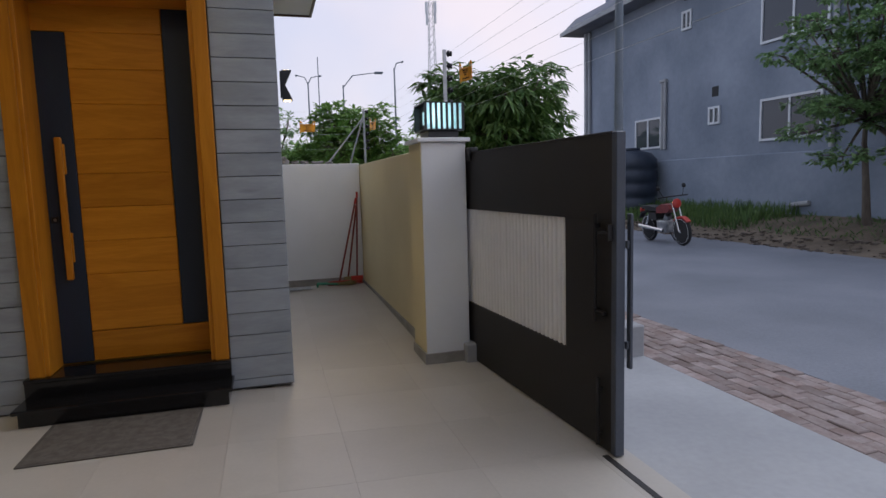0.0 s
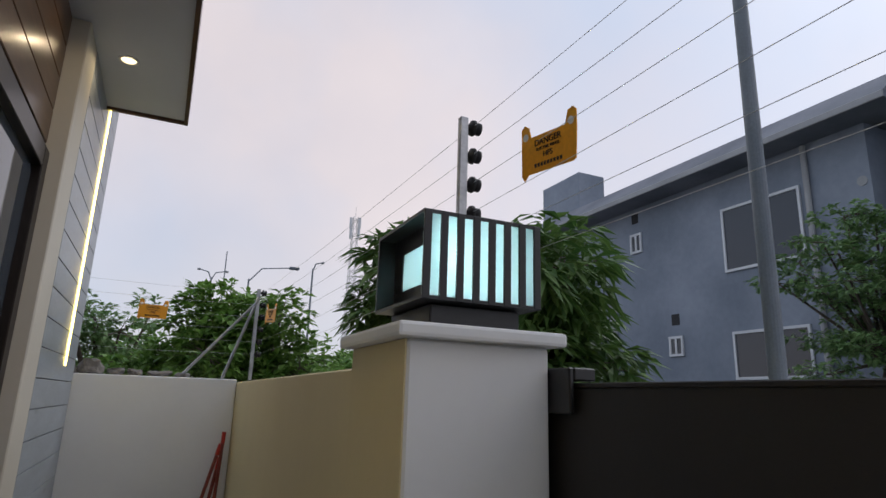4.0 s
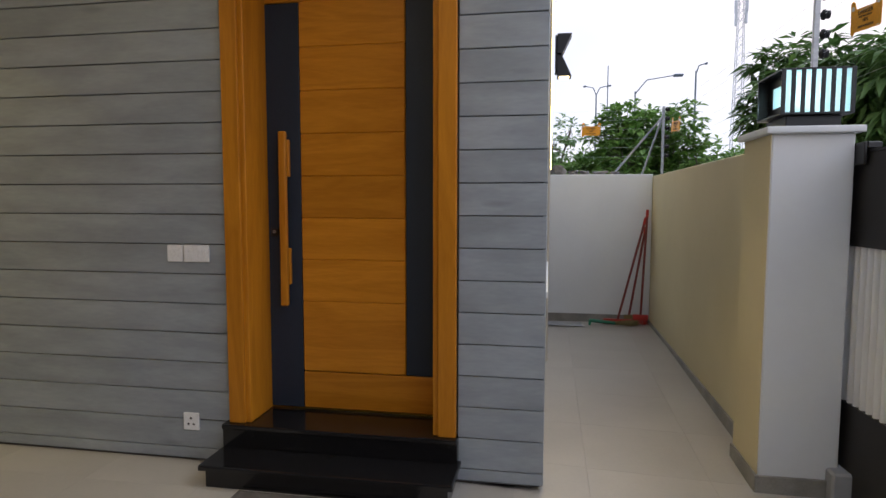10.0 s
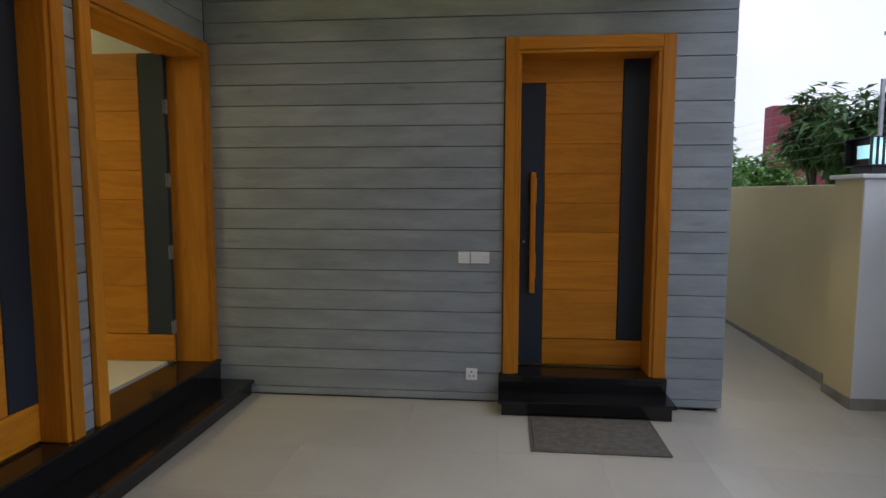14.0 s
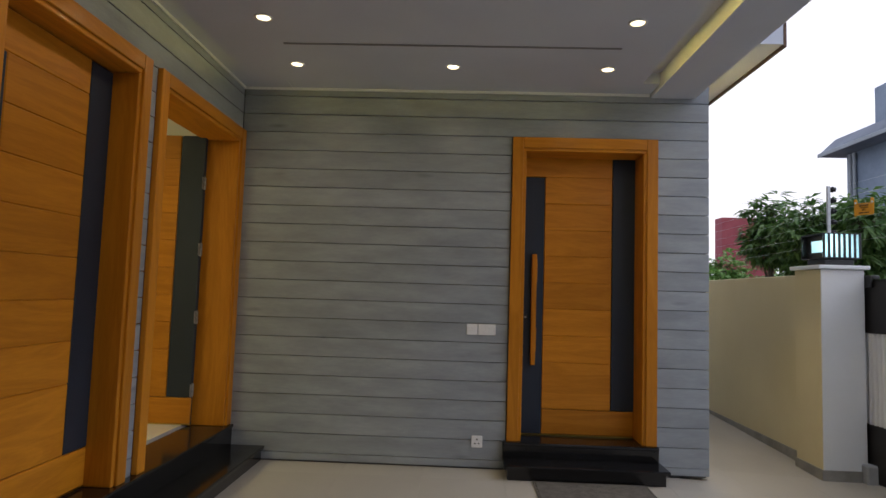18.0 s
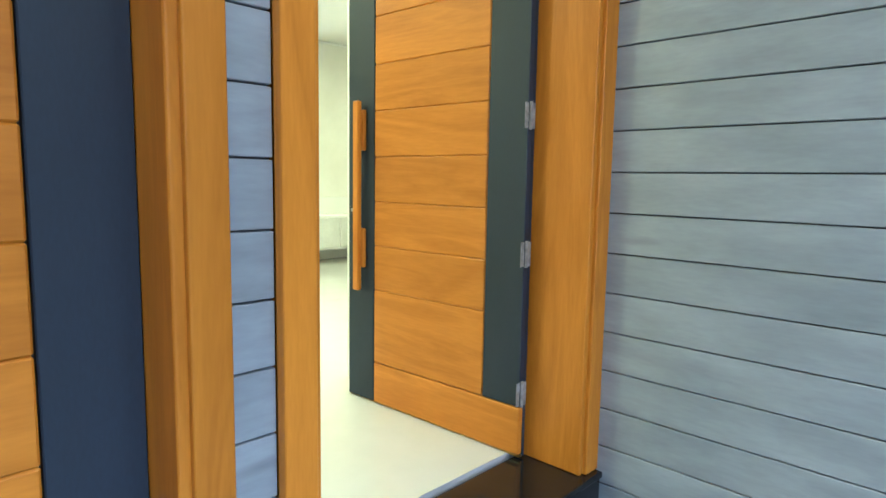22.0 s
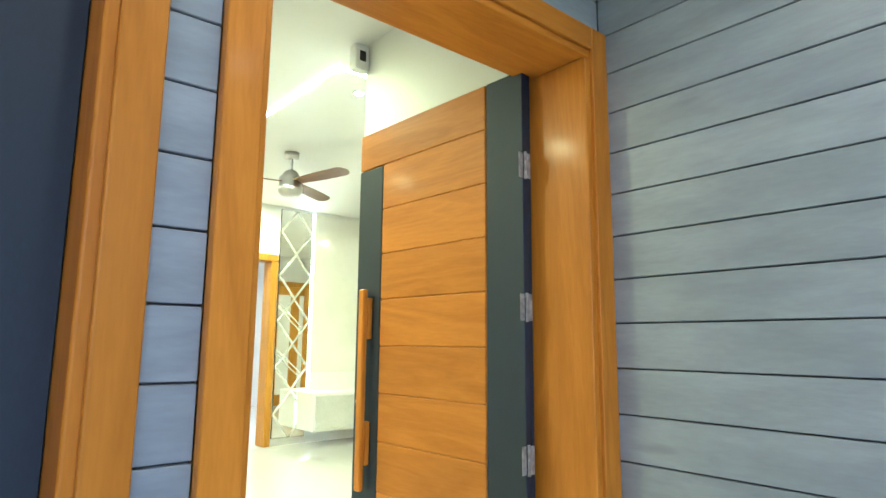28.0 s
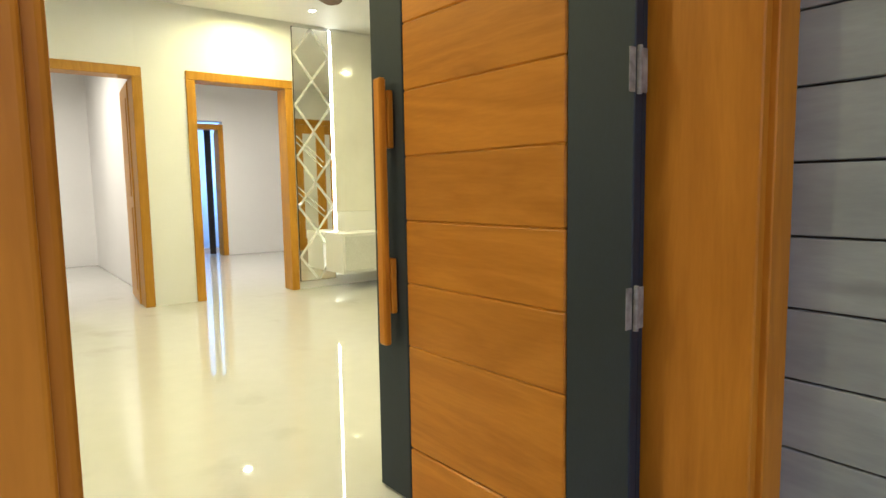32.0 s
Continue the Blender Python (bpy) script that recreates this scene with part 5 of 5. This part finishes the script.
# ---- motorcycle ----
def motorcycle(m):
    root = thing("motorcycle", "small red and black motorcycle parked at the roadside", "motorcycle", place=m)
    for x in (-0.62, 0.62):
        wh = part("wheel", lathe([(0.255, -0.035), (0.285, -0.03), (0.298, 0), (0.285, 0.03), (0.255, 0.035)], 28), RUBBER, root, "black tyre wheel")
        wh.matrix_basis = pose(x, 0, 0.298, 90)
        part("rim", lathe([(0.205, -0.022), (0.256, -0.037), (0.257, 0.037), (0.205, 0.022)], 28), PLASTIC, wh)
        bm = bmesh.new()
        for i in range(12):
            a = i * math.pi / 6
            tube((0, 0, 0), (0.24 * math.cos(a), 0.24 * math.sin(a), 0), 0.004, sides=5, bm=bm)
        tube((0, 0, -0.05), (0, 0, 0.05), 0.035, bm=bm)
        part("spokes", bm, CHROME, wh)
    for s in (-0.07, 0.07):
        part("fork", tube((0.62, s, 0.3), (0.42, s, 0.9), 0.02), CHROME, root)
        part("shock", tube((-0.6, s * 1.3, 0.33), (-0.42, s * 1.3, 0.66), 0.028), CHROME, root)
    part("frame", tube((0.4, 0, 0.82), (-0.1, 0, 0.35), 0.025), RUBBER, root)
    part("swing_arm", tube((-0.1, 0.08, 0.35), (-0.62, 0.08, 0.3), 0.02), RUBBER, root)
    part("engine", box(-0.14, 0.2, -0.12, 0.12, 0.24, 0.52, 0.04, seg=2), STEEL, root)
    part("cylinder", tube((0.06, 0, 0.48), (0.18, 0, 0.62), 0.08, bevel=0.01), STEEL, root)
    part("fuel_tank", prism([(-0.12, 0.66), (-0.1, 0.78), (0.1, 0.86), (0.32, 0.85), (0.4, 0.76), (0.3, 0.68)], -0.12, 0.12), TANKRED, root, "dull red fuel tank")
    part("seat", prism([(-0.68, 0.74), (-0.7, 0.8), (-0.4, 0.81), (-0.15, 0.78), (-0.1, 0.7), (-0.4, 0.7)], -0.12, 0.12), RUBBER, root, "black seat")
    part("side_cover", prism([(-0.4, 0.5), (-0.42, 0.68), (-0.12, 0.66), (-0.1, 0.5)], -0.13, 0.13), RUBBER, root)
    part("mudguard", prism([(0.36, 0.5), (0.5, 0.6), (0.7, 0.62), (0.88, 0.52), (0.86, 0.5), (0.7, 0.58), (0.52, 0.56)], -0.05, 0.05), RED, root, "red front mudguard")
    part("mudguard", prism([(-0.95, 0.5), (-0.85, 0.66), (-0.6, 0.7), (-0.6, 0.67), (-0.82, 0.62), (-0.92, 0.5)], -0.06, 0.06), RUBBER, root)
    part("headlight", lathe([(0.03, -0.1), (0.08, -0.06), (0.1, 0), (0.09, 0.01)], 18), RED, root, "red headlamp shell").matrix_basis = pose(0.5, 0, 0.88, 0, 80)
    part("handlebar", tube((0.36, -0.34, 1.02), (0.38, 0.34, 1.02), 0.013), RUBBER, root)
    for s in (-1, 1):
        part("mirror_arm", tube((0.37, s * 0.22, 1.02), (0.32, s * 0.3, 1.2), 0.006), RUBBER, root)
        part("mirror", lathe([(0.01, -0.01), (0.05, 0), (0.01, 0.01)], 12), RUBBER, root).matrix_basis = pose(0.32, s * 0.3, 1.22, 0, 80)
    part("exhaust", tube((0.15, -0.14, 0.3), (-0.75, -0.16, 0.36), 0.035, 0.045), CHROME, root)
    part("tail_lamp", box(-0.9, -0.84, -0.05, 0.05, 0.66, 0.74, 0.01), RED, root)
    part("stand", tube((-0.05, 0.1, 0.3), (-0.1, 0.28, 0.01), 0.012), RUBBER, root)
    return root


motorcycle(pose(11.9, 7.05, -0.098, 5, 0, -94))


# ---- plants ----
def leaves(name, tips, count, length, width, material, parent, droop=0.5, seed=1):
    """Whorls of pointed folded leaves at twig tips, as one mesh."""
    rng = np.random.RandomState(seed)
    verts, faces = [], []
    for tip, axis in tips:
        for i in range(count):
            a = rng.uniform(0, 2 * math.pi)
            out = Vector((math.cos(a), math.sin(a), rng.uniform(-0.1, 0.9) - droop))
            out = (out + axis * 0.6).normalized()
            side = out.cross(Vector((rng.uniform(-0.4, 0.4), rng.uniform(-0.4, 0.4), 1))).normalized()
            up = side.cross(out)
            l, w = length * rng.uniform(0.6, 1.15), width * rng.uniform(0.7, 1.2)
            p = tip + out * rng.uniform(0, 0.05)
            b = len(verts)
            bend = Vector((0, 0, -l * 0.25 * rng.uniform(0.3, 1.2)))
            verts += [p, p + out * l * 0.45 + side * w / 2 + up * w * 0.12, p + out * l + bend, p + out * l * 0.45 - side * w / 2 + up * w * 0.12, p + out * l * 0.5 - up * w * 0.05]
            faces += [(b, b + 1, b + 4), (b + 1, b + 2, b + 4), (b + 4, b + 2, b + 3), (b, b + 4, b + 3)]
    me = bpy.data.meshes.new(name)
    me.from_pydata([tuple(v) for v in verts], [], faces)
    me.materials.append(material)
    ob = new(name, me)
    ob.parent = parent
    return ob


def tree(name, label, foot, clumps, trunk_r, tip_n, per, length, width, material, seed, droop=0.5, flat=1.0, trunk_top=None):
    """Tapered trunk, limbs to each clump of the crown, twigs and leaves at the clump's edge."""
    rng = np.random.RandomState(seed)
    root = thing(name, label, "tree")
    top = Vector(trunk_top if trunk_top else (clumps[0][0][0], clumps[0][0][1], foot[2] + (clumps[0][0][2] - foot[2]) * 0.6))
    foot = Vector(foot)
    bm = bmesh.new()
    pts = [foot + (top - foot) * f + Vector((rng.uniform(-1, 1), rng.uniform(-1, 1), 0)) * 0.03 * (0 < f < 1) for f in (0, 0.35, 0.7, 1)]
    for i in range(3):
        tube(pts[i], pts[i + 1], trunk_r * (1 - 0.22 * i), trunk_r * (1 - 0.22 * (i + 1)), 10, bm)
    part("trunk", bm, BARK, root)
    tips = []
    for c, r in clumps:
        c = Vector(c)
        bm = bmesh.new()
        tube(top - (top - foot) * 0.1, c, trunk_r * 0.4, trunk_r * 0.18, 7, bm)
        n = int(tip_n * r * r)
        for i in range(n):
            d = Vector(rng.normal(size=3)).normalized()
            d.z *= flat
            p = c + d * r * (rng.uniform(0.35, 1.0) ** 0.6) * rng.uniform(0.75, 1.12)
            tips.append((p, (p - c).normalized()))
            if i % 7 == 0:
                tube(c, p, trunk_r * 0.13, trunk_r * 0.04, 4, bm)
        part("limb", bm, BARK, root)
    leaves("crown", tips, per, length, width, material, root, droop, seed)
    return root


def cloud(cx, cy, cz, rx, ry, rz, n, r, seed):
    rng = np.random.RandomState(seed)
    out = []
    for i in range(n):
        d = Vector(rng.normal(size=3)).normalized()
        f = rng.uniform(0.3, 1.0)
        out.append(((cx + d.x * rx * f, cy + d.y * ry * f, cz + d.z * rz * f), r * rng.uniform(0.7, 1.25)))
    return out


tree("mango_tree", "dense dark green mango tree behind the gate pillar", (6.25, 2.3, 0.05), cloud(6.22, 2.38, 2.03, 0.68, 0.8, 0.65, 24, 0.32, 3), 0.07, 520, 8, 0.185, 0.05, LEAF_A, 3, 0.85)
tree("mango_tree", "darker young mango tree behind the cream wall", (5.75, 3.3, 0.05), cloud(5.8, 3.2, 2.2, 0.25, 0.3, 0.35, 7, 0.24, 5), 0.05, 420, 8, 0.175, 0.048, LEAF_A, 5, 0.8)
tree("garden_tree", "bright green leafy tree behind the white wall", (5.3, 5.6, 0.0), cloud(5.2, 5.7, 1.85, 0.8, 0.7, 0.72, 22, 0.32, 8), 0.06, 560, 8, 0.13, 0.055, LEAF_B, 8, 0.35)
tree("garden_tree", "bright green bush behind the white wall", (4.35, 6.3, 0.0), cloud(4.3, 6.3, 1.65, 0.7, 0.6, 0.5, 16, 0.32, 9), 0.06, 520, 8, 0.13, 0.055, LEAF_B, 9, 0.35)
tree("garden_tree", "sparse pale green tree behind the white wall", (3.4, 8.0, 0.0), cloud(3.5, 8.0, 2.2, 0.75, 0.7, 0.8, 14, 0.3, 10), 0.07, 380, 7, 0.12, 0.05, LEAF_C, 10, 0.4)
tree("garden_tree", "low green tree far behind the cream wall", (7.2, 8.5, 0.0), cloud(7.2, 8.5, 1.5, 1.2, 1.2, 0.6, 16, 0.5, 11), 0.08, 260, 7, 0.17, 0.07, LEAF_B, 11, 0.4)
tree("street_tree", "young street tree with flat layers of small leaves", (15.2, 5.15, 0.25), [(c, r) for c, r in cloud(14.9, 4.55, 3.2, 1.8, 2.1, 1.8, 66, 0.5, 12)], 0.085, 130, 8, 0.14, 0.065, LEAF_C, 12, 0.4, 0.3, (15.0, 5.1, 2.6))
rng0 = random.Random(4)
for k, (x, y, w) in enumerate(((2, 30, 9), (14, 38, 10), (28, 46, 12), (-8, 34, 9), (8, 52, 12), (40, 40, 12))):
    tree("far_tree", "far hazy green tree line", (x, y, 0), cloud(x, y, 2.2, w * 0.5, 3, 1.4, 14, 1.5, 20 + k), 0.2, 40, 8, 0.5, 0.25, LEAF_B, 20 + k, 0.4)

# weeds and litter along the far verge
rng1 = np.random.RandomState(6)
verts, faces = [], []
for i in range(9000):
    y = rng1.uniform(1.0, 17)
    x = rng1.uniform(14.1, 15.95)
    thick = 1.0 if 7.4 < y < 14 else 0.25
    if rng1.uniform() > thick:
        continue
    z = -0.02 + (x - 13.9) * 0.17
    h = rng1.uniform(0.1, 0.42) * (1 if y > 7.4 else 0.4)
    a = rng1.uniform(0, 6.28)
    dx, dy = math.cos(a) * 0.012, math.sin(a) * 0.012
    lx, ly = rng1.uniform(-0.15, 0.15), rng1.uniform(-0.15, 0.15)
    b = len(verts)
    verts += [(x - dx, y - dy, z), (x + dx, y + dy, z), (x + lx * 0.5 + dx, y + ly * 0.5 + dy, z + h * 0.6), (x + lx, y + ly, z + h), (x + lx * 0.5 - dx, y + ly * 0.5 - dy, z + h * 0.6)]
    faces += [(b, b + 1, b + 2, b + 4), (b + 4, b + 2, b + 3)]
me = bpy.data.meshes.new("weeds")
me.from_pydata(verts, [], faces)
me.materials.append(GRASS)
tagged(new("weeds", me), "tall green weeds along the neighbour's wall", "weeds", kind="stuff")
bm = bmesh.new()
for i in range(900):
    y = rng1.uniform(1.0, 12)
    x = rng1.uniform(13.1, 15.6)
    z = -0.11 + max(0, x - 13.2) * 0.15
    s = rng1.uniform(0.015, 0.06)
    box(x, x + s * rng1.uniform(0.6, 2.5), y, y + s * rng1.uniform(0.6, 2.5), z, z + s * 0.7, bm=bm)
tagged(part("rubble", bm, RUBBLE), "scattered stones and dry litter on the earth bank", "rubble", kind="stuff")

# ---- street lamps, mast and far things ----
def street_lamp(label, x, y, h, arms, r=0.07):
    root = thing("street_lamp", label, "street lamp", "far street lamps", place=pose(x, y, -0.1))
    part("mast", tube((0, 0, 0), (0, 0, h), r, r * 0.6, 12), GREYPOLE, root)
    for dx, dz in arms:
        pts = [(0, 0, h * 0.985), (dx * 0.3, 0, h + dz * 0.75), (dx, 0, h + dz)]
        a = part("arm", tube(pts[0], pts[1], r * 0.45), GREYPOLE, root)
        part("arm", tube(pts[1], pts[2], r * 0.4), GREYPOLE, root)
        part("lamp_head", box(min(dx, dx * 1.25), max(dx, dx * 1.25), -0.08, 0.08, h + dz - 0.03, h + dz + 0.03, 0.01), GREYPOLE, root)
    return root


street_lamp("grey street lamp with one long curved arm", 6.07, 15.0, 4.5, [(1.0, 0.4)], 0.035)
street_lamp("grey street lamp with a short arm far off", 8.75, 20.0, 6.0, [(0.3, 0.25)], 0.05)
street_lamp("tall grey mast with two lamps far off", 5.72, 25.0, 6.2, [(0.5, 0.3), (-0.45, 0.3)], 0.05)
tagged(part("antenna_pole", tube((6.22, 25.2, -0.1), (6.22, 25.2, 7.3), 0.045, 0.02), GREYPOLE), "thin tall grey antenna pole far off", "pole")

mast = thing("lattice_tower", "far red and white lattice radio mast", "radio mast", place=pose(21.4, 60, -0.1))
H, B, T = 20.6, 0.58, 0.24
corner = [(1, 1), (1, -1), (-1, -1), (-1, 1)]
for cx, cy in corner:
    part("leg", tube((cx * B, cy * B, 0), (cx * T, cy * T, H), 0.035, 0.025, 6), STEEL, mast)
bm = bmesh.new()
for i in range(26):
    z0, z1 = H * i / 26, H * (i + 1) / 26
    w0, w1 = B + (T - B) * i / 26, B + (T - B) * (i + 1) / 26
    for j in range(4):
        a, b = corner[j], corner[(j + 1) % 4]
        tube((a[0] * w0, a[1] * w0, z0), (b[0] * w1, b[1] * w1, z1), 0.014, sides=4, bm=bm)
        tube((b[0] * w0, b[1] * w0, z0), (a[0] * w1, a[1] * w1, z1), 0.014, sides=4, bm=bm)
part("bracing", bm, STEEL, mast)
for i, (dx, dz) in enumerate(((0.5, -0.5), (-0.5, -0.6), (0.45, -1.6), (-0.45, -1.8))):
    part("aerial", box(dx - 0.12, dx + 0.12, -0.1, 0.1, H + dz - 0.7, H + dz + 0.5, 0.02), WINFRAME, mast)
part("spike", tube((0, 0, H), (0, 0, H + 1.2), 0.03, 0.01, 6), STEEL, mast)
tagged(part("far_wall", box(16.5, 19.4, 30, 31, -0.1, 6.2), BRICKRED), "dull red wall of a far building", "building")

# ---- pieces of walls and floors ----
def course(z_lo, z_hi):
    """Board courses between two heights."""
    out, z = [], JOINT - PITCH
    while z < z_hi:
        lo, hi = max(z, z_lo), min(z + PITCH, z_hi)
        if hi - lo > 0.02:
            out.append((lo + 0.0026, hi - 0.0026))
        z += PITCH
    return out


TOP = 3.155
HEAD_A, HEAD_B = 2.615, 2.623
for lo, hi in course(0.012, TOP):
    if lo > HEAD_A:
        part("board", box(0.003, CORNER, 0.0, 0.019, lo, hi, 0.002), BOARD, wall_north)
    else:
        part("board", box(0.003, 2.193, 0.0, 0.019, lo, hi, 0.002), BOARD, wall_north)
        part("board", box(3.352, CORNER, 0.0, 0.019, lo, hi, 0.002), BOARD, wall_north)
        if hi > HEAD_A + 0.02:
            part("board", box(2.193, 3.352, 0.0, 0.019, HEAD_A, hi, 0.002), BOARD, wall_north)
    part("board", box(3.735, CORNER, 0.0195, 0.62, lo, hi, 0.002), BOARD, wall_north)
    if lo > HEAD_B:
        part("board", box(-0.019, 0.0, -9.0, -0.001, lo, hi, 0.002), BOARD, wall_west)
    else:
        part("board", box(-0.019, 0.0, -1.485, -1.373, lo, min(hi, HEAD_B - 0.003), 0.002), BOARD, wall_west)
        part("board", box(-0.019, 0.0, -9.0, -2.662, lo, hi, 0.002), BOARD, wall_west)
        if hi > HEAD_B + 0.02:
            part("board", box(-0.019, 0.0, -2.66, -0.001, HEAD_B, hi, 0.002), BOARD, wall_west)

for lo, hi in course(0.02, 4.19):
    part("board", box(3.746, 3.765, 2.624, 4.026, lo, hi, 0.002), BOARD, wall_side_boards)

# porch tiles, laid to the fall and cut at the walls
S, GAP = 0.6, 0.0005
REGIONS = ((0.0, 3.62, -9.0, 0.012), (3.62, 4.85, -9.0, 4.02), (4.85, 5.355, -9.0, 0.3))
for i in range(-7, 3):
    for j in range(-15, 8):
        gx, gy = 3.97 + S * i, -0.27 + S * j
        for rx0, rx1, ry0, ry1 in REGIONS:
            x0, x1, y0, y1 = max(gx, rx0), min(gx + S, rx1), max(gy, ry0), min(gy + S, ry1)
            if x1 - x0 < 0.015 or y1 - y0 < 0.015:
                continue
            x0, y0 = x0 + GAP * (x0 == gx), y0 + GAP * (y0 == gy)
            x1, y1 = x1 - GAP * (x1 == gx + S), y1 - GAP * (y1 == gy + S)
            bm = bmesh.new()
            c = [(x0, y0), (x1, y0), (x1, y1), (x0, y1)]
            hi = [bm.verts.new((x, y, fall(x, y))) for x, y in c]
            lo = [bm.verts.new((x, y, -0.1)) for x, y in c]
            bm.faces.new(hi)
            for k in range(4):
                bm.faces.new((lo[k], lo[(k + 1) % 4], hi[(k + 1) % 4], hi[k]))
            part("tile", bm, TILE, porch_floor)

# paving bricks of the street strip
def brick_mesh(w, l):
    me_bm = box(-w / 2, w / 2, -l / 2, l / 2, -0.04, 0.0, 0.006)
    me = bpy.data.meshes.new("brick")
    me_bm.to_mesh(me)
    me_bm.free()
    me.materials.append(PAVER)
    return me


LONG = brick_mesh(0.098, 0.198)
rng2 = np.random.RandomState(2)
near = 0
joined = bmesh.new()
for j in range(-36, 60):
    for i in range(8):
        x = 6.55 + i * 0.1
        y = j * 0.2 + (0.1 if i % 2 else 0.0)
        z = -0.095 + rng2.uniform(-0.006, 0.006)
        if -3.4 < y < 2.4:
            ob = new("brick", LONG)
            ob.parent = paving
            ob.matrix_basis = pose(x, y, z, rng2.uniform(-1.5, 1.5), rng2.uniform(-1.5, 1.5), rng2.uniform(-1.5, 1.5))
        else:
            box(x - 0.049, x + 0.049, y - 0.099, y + 0.099, z - 0.04, z, bm=joined)
far_bricks = part("brick_rows", joined, PAVER, paving, "further rows of paving bricks")
far_bricks["kind"] = "stuff"
